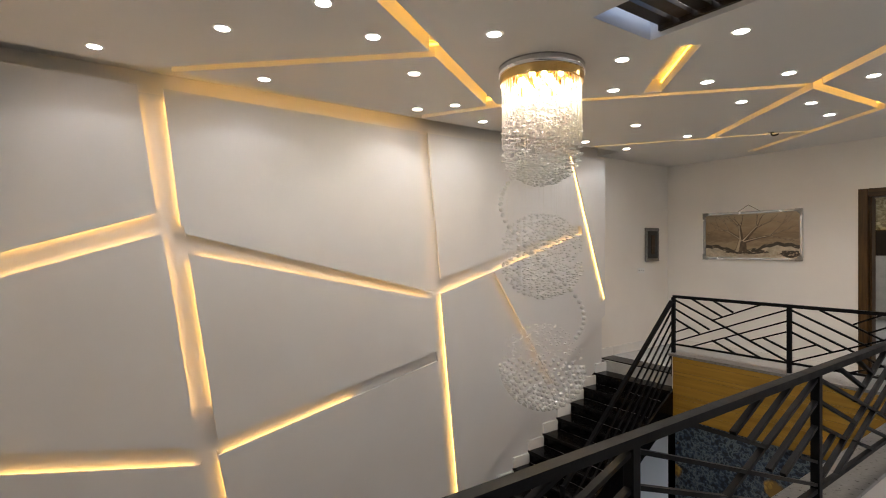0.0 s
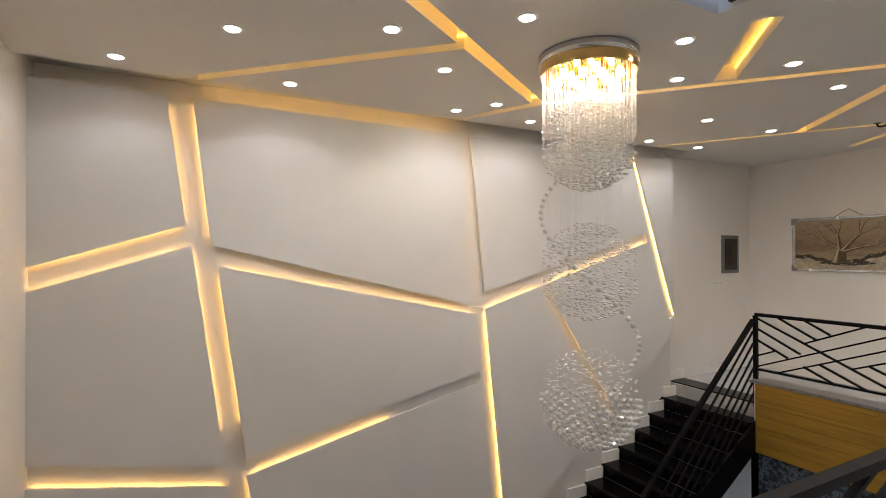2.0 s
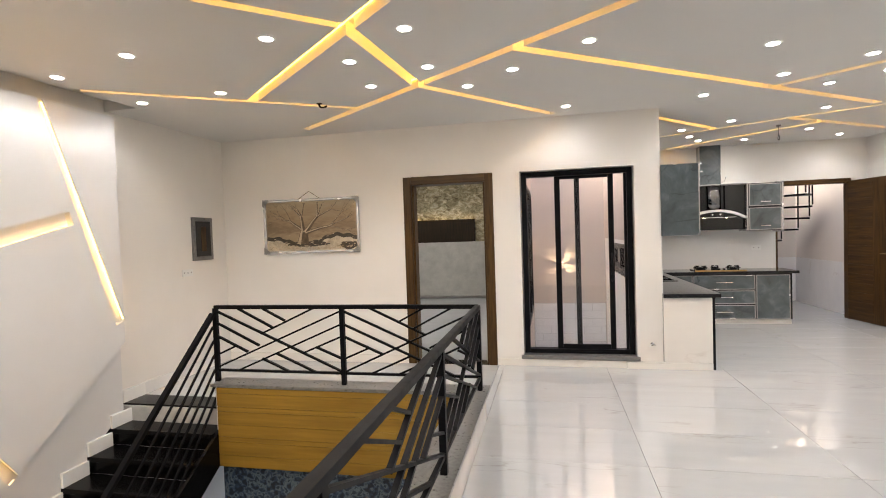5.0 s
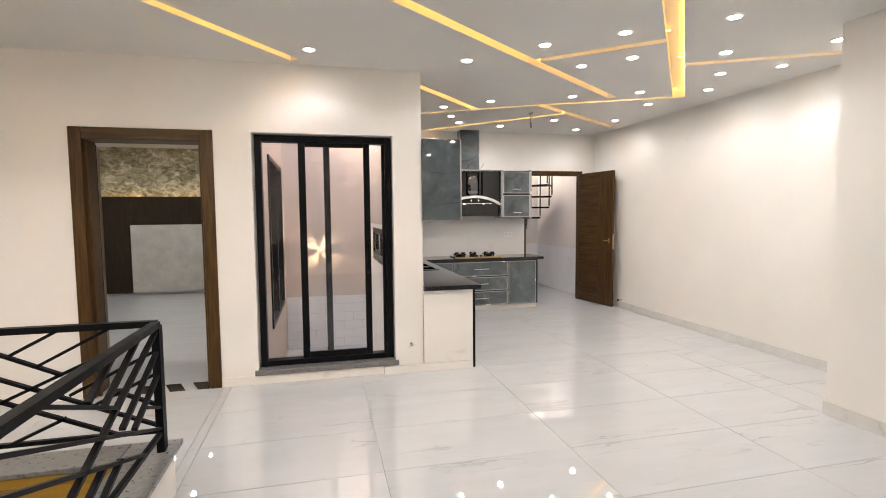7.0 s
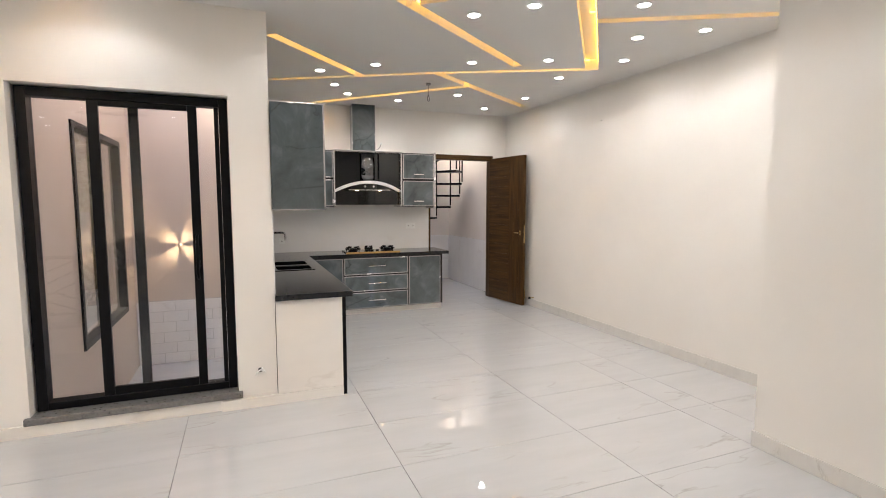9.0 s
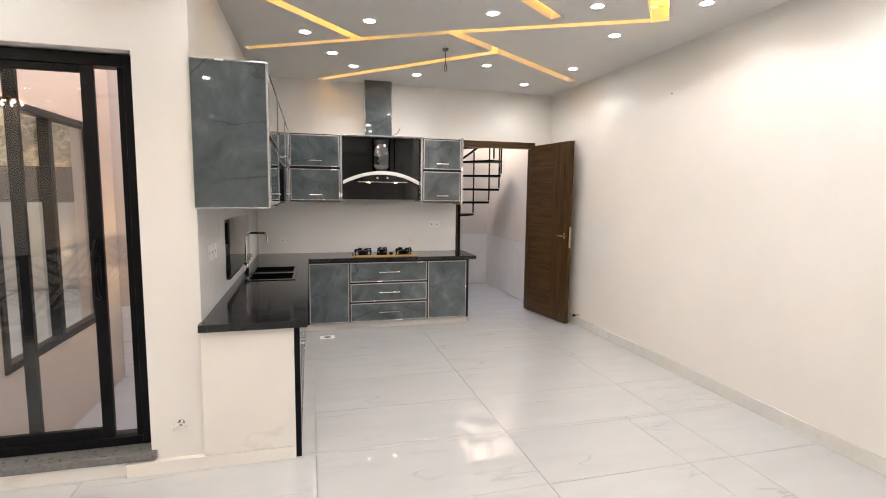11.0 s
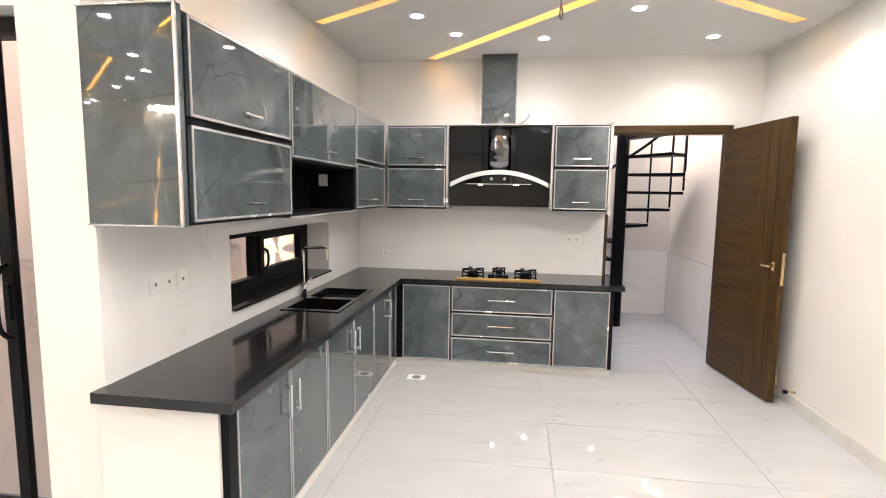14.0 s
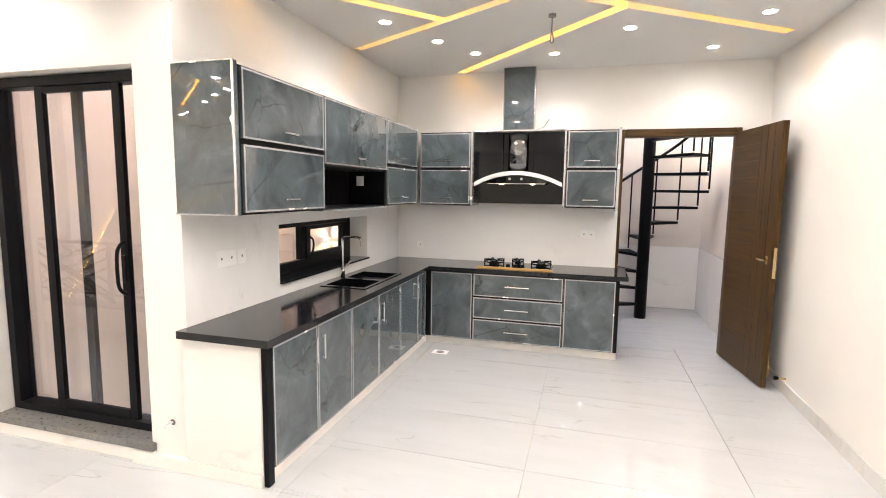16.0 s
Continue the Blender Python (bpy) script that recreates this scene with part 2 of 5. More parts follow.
def tube(name, pts, r, material, parent=None, label="", smooth=True):
    cu = bpy.data.curves.new(name, "CURVE")
    cu.dimensions = "3D"
    cu.bevel_depth = r
    cu.bevel_resolution = 3
    sp = cu.splines.new("NURBS" if smooth else "POLY")
    sp.points.add(len(pts) - 1)
    for p, q in zip(sp.points, pts):
        p.co = (*q, 1)
    if smooth:
        sp.use_endpoint_u = True
        sp.order_u = 3
    tmp = bpy.data.objects.new("tmp", cu)
    me = bpy.data.meshes.new_from_object(tmp)
    bpy.data.objects.remove(tmp)
    bpy.data.curves.remove(cu)
    me.name = name
    me.materials.clear()
    me.materials.append(material)
    ob = new(name, me)
    ob.parent = parent
    if label:
        ob["label"] = label
    return ob


def thing(name, label, category, at=(0, 0, 0), group="", kind=""):
    e = new(name)
    e.location = at
    e.empty_display_size = 0.1
    return tagged(e, label, category, group, kind)


def structure(ob, label="", category=""):
    return tagged(ob, label, category, "", "structure")


def wall(name, axis, at, thick, a0, a1, z0, z1, holes=(), material=None, label=""):
    """A wall at axis = at, thick towards its sign, from a0 to a1 along the other axis; holes: (b0, b1, z0, z1)."""
    bm = bmesh.new()
    us = sorted({a0, a1, *[h[0] for h in holes], *[h[1] for h in holes]})
    zs = sorted({z0, z1, *[h[2] for h in holes], *[h[3] for h in holes]})
    us = [u for u in us if a0 <= u <= a1]
    zs = [z for z in zs if z0 <= z <= z1]
    grid = {}

    def vert(i, j, k):
        if (i, j, k) not in grid:
            d = at + thick * k
            grid[i, j, k] = bm.verts.new((d, us[i], zs[j]) if axis == "x" else (us[i], d, zs[j]))
        return grid[i, j, k]

    solid = {}
    for i in range(len(us) - 1):
        for j in range(len(zs) - 1):
            u, z = (us[i] + us[i + 1]) / 2, (zs[j] + zs[j + 1]) / 2
            solid[i, j] = not any(h[0] < u < h[1] and h[2] < z < h[3] for h in holes)
    for (i, j), s in solid.items():
        if not s:
            continue
        for k in (0, 1):
            bm.faces.new([vert(i, j, k), vert(i + 1, j, k), vert(i + 1, j + 1, k), vert(i, j + 1, k)])
        for (di, dj), (p, q) in {(-1, 0): ((i, j), (i, j + 1)), (1, 0): ((i + 1, j), (i + 1, j + 1)), (0, -1): ((i, j), (i + 1, j)), (0, 1): ((i, j + 1), (i + 1, j + 1))}.items():
            if not solid.get((i + di, j + dj), False):
                bm.faces.new([vert(*p, 0), vert(*q, 0), vert(*q, 1), vert(*p, 1)])
    bmesh.ops.recalc_face_normals(bm, faces=bm.faces)
    return structure(part(name, bm, material or M_WALL), label)


def strip_frame(p, q, w):
    """Direction, side and the two half widths of a channel from p to q in the plane; w: one width or (at p, at q)."""
    n = (Vector(q) - Vector(p)).normalized()
    w0, w1 = w if isinstance(w, tuple) else (w, w)
    return n, Vector((-n.y, n.x)), w0 / 2, w1 / 2


def wider(w, by):
    return tuple(c + by for c in w) if isinstance(w, tuple) else w + by


def inside(pt, p, q, w, slack=0.0):
    """Whether pt lies in the channel from p to q."""
    n, s, h0, h1 = strip_frame(p, q, w)
    d, ln = pt - Vector(p), (Vector(q) - Vector(p)).length
    u = d.dot(n)
    return -slack < u < ln + slack and abs(d.dot(s)) < h0 + (h1 - h0) * min(1, max(0, u / ln))


def channelled(bm, outline_faces, channels, to3, depth):
    """Cut channels (p, q, w) out of a flat sheet of quads given in 2D and turn their edges up by depth."""
    for poly in outline_faces:
        bm.faces.new([bm.verts.new((x, y, 0)) for x, y in poly])
    for p, q, w in channels:
        n, s, h0, h1 = strip_frame(p, q, w)
        p2, q2 = Vector(p), Vector(q)
        lean = (h1 - h0) / (q2 - p2).length
        for o, nn in ((p2 + s * h0, s - n * lean), (p2 - s * h0, s + n * lean), (p2, n), (q2, n)):
            bmesh.ops.bisect_plane(bm, geom=bm.verts[:] + bm.edges[:] + bm.faces[:], plane_co=(*o, 0), plane_no=(*nn, 0), dist=1e-5)
    dead = []
    for f in bm.faces:
        c = f.calc_center_median().to_2d()
        if any(inside(c, *ch) for ch in channels):
            dead.append(f)
    bmesh.ops.delete(bm, geom=dead, context="FACES")
    bmesh.ops.dissolve_limit(bm, angle_limit=0.01, verts=bm.verts[:], edges=bm.edges[:])
    rim = [e for e in bm.edges if e.is_boundary]
    out = bmesh.ops.extrude_edge_only(bm, edges=rim)
    for v in [g for g in out["geom"] if isinstance(g, bmesh.types.BMVert)]:
        v.co.z = depth
    for v in bm.verts:
        v.co = Vector(to3(*v.co))
    bmesh.ops.recalc_face_normals(bm, faces=bm.faces)


# ---- large structure ----
CEIL = 2.95
WX, FX = -4.86, -4.68          # west wall, face of its panels
SY, NY = -0.5, 7.92            # south and north walls of the hall
KX, KY = 0.69, 11.25           # west and back walls of the kitchen
EX, PX = 4.52, 3.5             # east wall of the kitchen, east wall of the hall
VX0, VX1, VY1 = -3.63, -1.28, 5.95   # stairwell: inner edge of stairs, hall edge, landing edge
CURB = 0.27

structure(box("wall_west", (WX - 0.2, SY, -3.2), (WX, NY, 3.2), M_WALL, bevel=0), "off-white painted stair wall", "wall")
wall("wall_south", "y", SY, -0.2, WX - 0.2, PX + 0.2, -3.2, 3.2, label="off-white painted wall")
wall("wall_north", "y", NY, 0.24, WX - 0.2, KX, -0.7, 3.2,
     [(-2.27, -1.25, -0.25, 2.29), (-0.88, 0.41, 0.12, 2.33)], label="off-white wall with two door openings")
wall("wall_kitchen_west", "x", KX, -0.24, NY + 0.24, 11.77, -0.7, 3.6, [(8.83, 10.365, 0.95, 1.392)], label="kitchen wall with a low strip window")
wall("wall_kitchen_back", "y", KY, 0.12, KX, EX + 0.2, -0.25, 3.8, [(3.17, 4.28, -0.3, 2.31)], label="off-white kitchen wall with a doorway")
wall("wall_east", "x", EX, 0.2, 6.05, KY, -0.25, 3.2, label="plain off-white kitchen wall")
structure(box("wall_pillar", (PX, 5.85, -0.25), (EX + 0.2, 6.05, 3.2), M_WALL, bevel=0), "off-white return of the wall", "wall")
wall("wall_hall_east", "x", PX, 0.2, SY, 5.85, -0.25, 3.2, [(3.9, 5.28, 0.1, 2.3)], label="off-white hall wall with a doorway")
structure(box("wall_behind_doorway", (PX + 0.9, 3.2, -0.25), (PX + 1.0, 5.85, 3.2), M_WALL, bevel=0), "plain wall behind the doorway", "wall")

# floor slabs under the tiles
bm = bmesh.new()
for lo, hi in (((VX1, SY, -0.25), (PX + 1.0, NY, -0.012)), ((WX, 6.1, -0.25), (VX1, NY, -0.012)), ((KX, NY, -0.25), (EX, KY + 0.24, -0.012)),
               ((-4.9, NY, -0.25), (-1.0, 12.0, -0.012))):
    add_box(bm, lo, hi)
floor = structure(part("floor", bm, M_JOINT), "white marble tiled floor with thin joints", "floor")

# ceiling with channels
def both(*pts, w=0.1):
    return [(pts[i], pts[i + 1], w) for i in range(len(pts) - 1)]


CHANNELS = (
    both((-4.45, 0.42), (-2.97, 2.0)) + both((-1.95, 0.5), (-3.74, 3.13)) + both((-4.5, 2.75), (-3.72, 3.15))
    + both((-3.74, 3.13), (-1.79, 4.88), w=0.08) + both((-2.65, 3.99), (-1.93, 3.27), w=0.15)
    + both((-4.5, 5.44), (-2.48, 6.8), w=0.07) + both((-3.31, 6.24), (-0.3, 3.62)) + both((-1.79, 4.86), (-1.66, 6.26))
    + both((-3.43, 7.57), (0.75, 4.42), w=0.09) + both((-0.77, 5.57), (1.64, 7.4), (3.15, 8.52))
    + both((-1.67, 6.24), (-0.47, 7.78), w=0.09) + both((1.66, 7.35), (2.47, 6.62), w=0.09) + both((1.6, 5.5), (3.95, 8.36), w=0.13)
    + both((3.02, 7.2), (4.5, 6.4), w=0.09) + both((0.75, 8.42), (1.75, 9.5)) + both((0.75, 10.08), (2.46, 9.08), (3.9, 8.34), w=0.08)
    + both((2.46, 9.06), (4.35, 10.4)) + both((1.45, 11.2), (3.06, 9.49)))
SKYLIGHT = ((-1.45, 2.99), (-1.45, 2.42), 1.16)
bm = bmesh.new()
channelled(bm, [[(-4.36, SY), (PX, SY), (PX, NY), (-4.48, NY), (-4.48, 2.5)], [(PX, 6.05), (EX, 6.05), (EX, NY), (PX, NY)], [(KX, NY), (EX, NY), (EX, KY), (KX, KY)],
                [(WX, 6.1), (-4.48, 6.1), (-4.48, NY), (WX, NY)]],
           CHANNELS + [SKYLIGHT], lambda x, y, z: (x, y, CEIL + z), 0.11)
ceiling = structure(part("ceiling", bm, M_CEIL), "grey-white gypsum ceiling with crossing light channels", "ceiling")
bm = bmesh.new()
for lo, hi in (((WX, SY, CEIL + 0.11), (-2.03, NY, CEIL + 0.2)), ((-2.03, SY, CEIL + 0.11), (-0.87, 2.42, CEIL + 0.2)), ((-2.03, 2.99, CEIL + 0.11), (-0.87, NY, CEIL + 0.2)),
               ((-0.87, SY, CEIL + 0.11), (EX, NY, CEIL + 0.2)), ((KX, NY, CEIL + 0.11), (EX, KY, CEIL + 0.2))):
    add_box(bm, lo, hi)
structure(part("ceiling_slab", bm, M_CEIL), "white slab above the channels", "ceiling")

# warm strips tucked along one side of every channel
def led_side(p, q, w, z, flip):
    n, s, h, _ = strip_frame(p, q, w)
    o = s * (h - 0.006) * (1 if flip else -1)
    a, b = Vector(p) + o, Vector(q) + o
    return (a.x, a.y, z), (b.x, b.y, z)


leds = thing("ceiling_led_strips", "warm white LED strips inside the ceiling channels", "light strip", (0, 4, CEIL + 0.1))
for i, (p, q, w) in enumerate(CHANNELS):
    a, b = led_side(p, q, w, CEIL + 0.085, i % 2 == 0)
    ob = bar("led_strip", a, b, 0.008, 0.012, M_LED, leds)
    ob.matrix_parent_inverse = leds.matrix_basis.inverted()
ob = bar("led_strip", (FX - 0.035, 0.62, 2.855), (FX - 0.035, 2.9, 2.855), 0.008, 0.008, M_WLED, leds)
ob.matrix_parent_inverse = leds.matrix_basis.inverted()

# panels of the west wall, split by lit channels
# start, end, width, lit sides (d: lower or left side, u: upper or right side), lit share of the length
FCH = [((-0.52, 1.502), (0.51, 1.834), 0.16, "du", (0, 1)), ((-0.52, 0.168), (0.79, -0.093), 0.15, "d", (0, 1)),
       ((0.422, 2.95), (0.568, 1.75), (0.178, 0.15), "du", (0, 1)), ((0.583, 1.80), (0.841, -0.08), 0.157, "du", (0.05, 0.8)),
       ((0.82, 0.0), (0.985, -0.9), 0.128, "u", (0, 1)), ((0.66, 1.67), (3.10, 1.10), (0.153, 0.072), "d", (0, 1)),
       ((0.9, -0.05), (3.13, 0.434), (0.131, 0.104), "d", (0, 0.55)), ((2.962, 2.95), (3.1, 1.15), (0.088, 0.195), "d", (0.05, 1)),
       ((3.125, 1.25), (3.383, -1.45), (0.1, 0.135), "u", (0, 1)), ((3.13, 1.18), (5.53, 1.865), (0.158, 0.12), "d", (0, 1)),
       ((5.30, 2.87), (5.99, 0.855), (0.05, 0.11), "u", (0, 1)), ((3.92, 1.31), (4.93, -0.19), 0.087, "d", (0, 1))]
OUTLINE = [[(SY, -2.2), (2.33, -2.2), (6.03, 0.66), (6.03, 2.865), (3.0, 2.858), (SY, 2.908)]]
BOARD, LIP, GAP = 0.02, 0.04, 0.06
bm = bmesh.new()
channelled(bm, OUTLINE, [f[:3] for f in FCH], lambda y, z, d: (FX - d, y, z), BOARD)
structure(part("wall_panel", bm, M_PANEL), "pale grey raised wall panels split by slanting lit channels", "wall panel")
bm = bmesh.new()
channelled(bm, OUTLINE, [f[:3] for f in FCH], lambda y, z, d: (FX - BOARD + 0.0005 - d * 0.01, y, z), 0.02)
structure(part("wall_panel_back", bm, M_PANEL), "back of the raised wall panels", "wall panel")
bm = bmesh.new()
channelled(bm, [[(SY, -2.2), (2.33, -2.2), (6.0, 0.66), (6.0, 2.835), (SY, 2.835)]], [(f[0], f[1], wider(f[2], 2 * LIP)) for f in FCH], lambda y, z, d: (FX - BOARD - 0.002 - d, y, z), GAP - BOARD - 0.002)
structure(part("wall_panel_core", bm, M_PANEL), "core behind the raised wall panels", "wall panel")
bm = bmesh.new()
f = bm.faces.new([bm.verts.new((FX - GAP, y, z)) for y, z in ((SY, -2.8), (2.4, -2.8), (6.028, -0.02), (6.028, 2.855), (SY, 2.855))])
ex = bmesh.ops.extrude_face_region(bm, geom=[f])
for g in ex["geom"]:
    if isinstance(g, bmesh.types.BMVert):
        g.co.x = WX + 0.0005
bmesh.ops.recalc_face_normals(bm, faces=bm.faces)
structure(part("wall_panel_ground", bm, M_PANEL), "pale base behind the raised wall panels", "wall panel")
wleds = thing("wall_led_strips", "warm white LED strips hidden behind the wall panels", "light strip", (WX, 2, 1))


def crosses(pt, own):
    for f in FCH:
        if f is own:
            continue
        if inside(pt, f[0], f[1], wider(f[2], 2 * LIP), 0.01):
            return True
    return pt.x < SY + 0.015 or pt.y > 2.85


for f in FCH:
    p, q, w, sides, (f0, f1) = f
    n, s, h0, h1 = strip_frame(p, q, w)
    if abs(s.x) > abs(s.y):
        low = s if s.x < 0 else -s
    else:
        low = s if s.y < 0 else -s
    for side in sides:
        o = low if side == "d" else -low
        a, b = (Vector(p).lerp(Vector(q), k) + o * (h0 + (h1 - h0) * k + 0.02) for k in (f0, f1))
        steps = max(2, int((b - a).length / 0.02))
        run = []
        for k in range(steps + 1):
            pt = a.lerp(b, k / steps)
            free = not crosses(pt, f)
            if free:
                run.append(pt)
            if run and (not free or k == steps):
                if (run[-1] - run[0]).length > 0.06:
                    ob = bar("led_strip", (FX - 0.045, *run[0]), (FX - 0.045, *run[-1]), 0.01, 0.008, M_WLED, wleds)
                    ob.matrix_parent_inverse = wleds.matrix_basis.inverted()
                run = []

# ceiling spots
SPOTS = [(-4.14, 0.07), (-3.38, 0.7), (-2.74, 1.08), (-2.98, 1.5), (-4.17, 1.16), (-3.4, 2.06), (-4.22, 2.6), (-3.91, 2.82), (-4.23, 3.42), (-2.52, 2.1),
         (-2.33, 3.12), (-2.8, 3.66), (-3.43, 4.91), (-4.3, 5.14), (-3.4, 5.9), (-4.28, 5.96), (-1.63, 3.32), (-2.24, 4.1), (-2.35, 4.92), (-1.78, 4.41),
         (-2.0, 5.49), (-2.06, 6.13), (-1.43, 5.02), (-1.46, 5.78), (-1.24, 6.4), (-0.81, 6.05), (-0.34, 7.46), (-0.24, 5.59), (1.11, 6.06), (1.03, 7.48),
         (1.54, 6.94), (2.02, 6.55), (2.6, 6.11), (3.81, 6.33), (3.16, 6.79), (4.0, 7.01), (2.45, 7.09), (2.13, 7.41), (3.31, 8.21), (3.63, 7.36),
         (4.0, 7.94), (3.81, 8.75), (2.65, 8.56), (1.78, 8.99), (1.29, 9.42), (1.54, 10.0), (1.78, 10.45), (2.5, 10.62), (3.12, 10.0), (3.86, 10.71), (4.04, 9.85)]
HIDDEN_SPOTS = [(-0.46, 4.72), (-0.32, 3.69), (0.14, 4.27), (-0.53, 2.78), (-0.4, 0.9), (0.9, 2.0), (2.2, 3.4), (2.2, 1.2), (2.9, 4.9)]


def spot(beam):
    e = thing("ceiling_spotlight", "small round white recessed ceiling spotlight, switched on", "spotlight", (0, 0, CEIL), "ceiling spots")
    bm = bmesh.new()
    rings = [(0.058, 0.0), (0.056, -0.005), (0.043, -0.006), (0.039, 0.0)]
    prev = None
    for r, z in rings:
        ring = [bm.verts.new((r * math.cos(a * math.tau / 24), r * math.sin(a * math.tau / 24), z)) for a in range(24)]
        if prev:
            for a in range(24):
                bm.faces.new([prev[a], prev[(a + 1) % 24], ring[(a + 1) % 24], ring[a]])
        prev = ring
    part("trim_ring", bm, M_WHITE, e)
    bm = bmesh.new()
    bmesh.ops.create_circle(bm, cap_ends=True, segments=24, radius=0.04)
    for v in bm.verts:
        v.co.z = -0.0035
    for f in bm.faces:
        if f.normal.z > 0:
            f.normal_flip()
    part("lamp_disc", bm, M_SPOT, e, "glowing white lens")
    if beam:
        lamp_data = bpy.data.lights.new("beam", "SPOT")
        lamp_data.energy, lamp_data.color = BEAM, (0.97, 0.95, 0.95)
        lamp_data.spot_size, lamp_data.spot_blend, lamp_data.shadow_soft_size = radians(140), 0.3, 0.03
        b = new("beam", lamp_data)
        b.parent = e
        b.location = (0, 0, -0.04)
    return e


first = spot(True)
plain_spot = spot(False)
plain_spot.location = (-0.5, 1.6, -0.25)
for i, (x, y) in enumerate(SPOTS + HIDDEN_SPOTS):
    if i == 0:
        first.location = (x, y, CEIL)
    else:
        copy_thing(first, pose(x, y, CEIL))

# curb of the stairwell with its granite cap
structure(box("curb", (VX1, SY, -0.25), (VX1 + 0.16, VY1 + 0.15, CURB), M_MARBLE, bevel=0), "white marble upstand round the stairwell", "kerb")
structure(box("curb_landing", (VX0, VY1, -0.25), (VX1 - 0.003, VY1 + 0.15, CURB), M_MARBLE, bevel=0), "white marble upstand at the landing", "kerb")
structure(box("curb_cap", (VX1 - 0.06, SY, CURB + 0.001), (VX1 + 0.2, VY1 + 0.19, CURB + 0.03), M_GREYGRANITE, bevel=0.005), "grey granite cap on the upstand", "kerb")
structure(box("curb_cap_landing", (VX0 - 0.03, VY1 - 0.04, CURB + 0.001), (VX1 - 0.063, VY1 + 0.19, CURB + 0.03), M_GREYGRANITE, bevel=0.005), "grey granite cap on the upstand", "kerb")


def under(ob, parent):
    """Parent ob, built in world coordinates, under a thing that stands elsewhere."""
    ob.parent = parent
    ob.matrix_parent_inverse = Matrix.Translation(-Vector(parent.location)) if parent.parent is None else Matrix.Identity(4)
    return ob


def pbox(parent, name, lo, hi, material, bevel=0.002, label=""):
    return under(box(name, lo, hi, material, None, bevel, label), parent)


def pbar(parent, name, a, b, w, h, material, label=""):
    return under(bar(name, a, b, w, h, material, None, label), parent)


def pcyl(parent, name, a, b, r, material, label="", r2=None, seg=20):
    return under(cyl(name, a, b, r, material, None, label, r2, seg), parent)


def ptube(parent, name, pts, r, material, label="", smooth=True):
    return under(tube(name, pts, r, material, None, label, smooth), parent)


# ---- stairwell ----
RISE, GO = 0.158, 0.262
stairs = thing("staircase", "black granite stairs with one white riser along the panelled wall", "stairs", (-4.2, 5, -1), kind="structure")
for i in range(17):
    y, z = 6.13 - i * GO, -i * RISE
    pbox(stairs, "tread", (WX + 0.003, y, z - 0.045), (VX0 - 0.003, y + (GO + 0.03 if i else 0.285), z + (0.003 if i == 0 else 0)), M_STEP, 0.006)
    pbox(stairs, "riser", (WX + 0.003, y + 0.03, z - RISE - 0.001), (VX0 - 0.003, y + 0.05, z - 0.046), M_SPLASH if i == 0 else M_STEP, 0)
    sx = WX + 0.001 if i == 0 else -4.739
    pbox(stairs, "stair_skirting", (sx, y + 0.0, z + 0.001), (sx + 0.026, y + (GO - 0.003 if i else 0.285), z + 0.13), M_STAIRSKIRT, 0.003, "white marble stair skirting")
pbox(stairs, "string", (VX0 - 0.003, 1.6, -3.19), (VX0 + 0.02, 1.75, -2.75), M_STEP, 0)
bm = bmesh.new()
v = [bm.verts.new(p) for p in ((VX0 - 0.003, 6.1, -0.05), (VX0 - 0.003, 6.1, -0.36), (VX0 - 0.003, 1.9, -2.95), (VX0 - 0.003, 1.9, -2.6))]
f = bm.faces.new(v)
ex = bmesh.ops.extrude_face_region(bm, geom=[f])
for g in ex["geom"]:
    if isinstance(g, bmesh.types.BMVert):
        g.co.x += 0.03
bmesh.ops.recalc_face_normals(bm, faces=bm.faces)
under(part("stringer", bm, M_STEP), stairs)
structure(box("floor_below", (WX - 0.2, SY - 0.2, -3.3), (3.7, 8.2, -3.2), M_MARBLE, bevel=0), "polished floor of the storey below", "floor")
structure(box("wall_below_east", (1.2, SY, -3.2), (1.3, VY1, -0.26), M_WALL, bevel=0), "plain wall of the storey below", "wall")


def floral():
    m, nt, b = node_mat("blue_floral_wallpaper")
    v = coords(nt)
    vo = nt.nodes.new("ShaderNodeTexVoronoi")
    vo.inputs["Scale"].default_value = 13
    wob = mix_rgb(nt, 0.15, v, noise_tex(nt, v, 9.0, 4))
    link(nt, wob, vo.inputs["Vector"])
    c = ramp(nt, noise_tex(nt, v, 21, 3, 0.5, 0.3), [(0.38, (0.006, 0.011, 0.022)), (0.48, (0.03, 0.055, 0.1)), (0.57, (0.13, 0.17, 0.2)), (0.64, (0.015, 0.028, 0.05))])
    v2 = nt.nodes.new("ShaderNodeTexVoronoi")
    v2.inputs["Scale"].default_value = 3.3
    v2.inputs["Randomness"].default_value = 0.7
    link(nt, wob, v2.inputs["Vector"])
    blob = ramp(nt, v2.outputs["Distance"], [(0.2, (1, 1, 1)), (0.28, (0, 0, 0))])
    gold = ramp(nt, vo.outputs["Distance"], [(0.1, (0.6, 0.38, 0.08)), (0.5, (0.2, 0.12, 0.03))])
    link(nt, mix_rgb(nt, blob, c, gold), b.inputs["Base Color"])
    b.inputs["Roughness"].default_value = 0.55
    return m


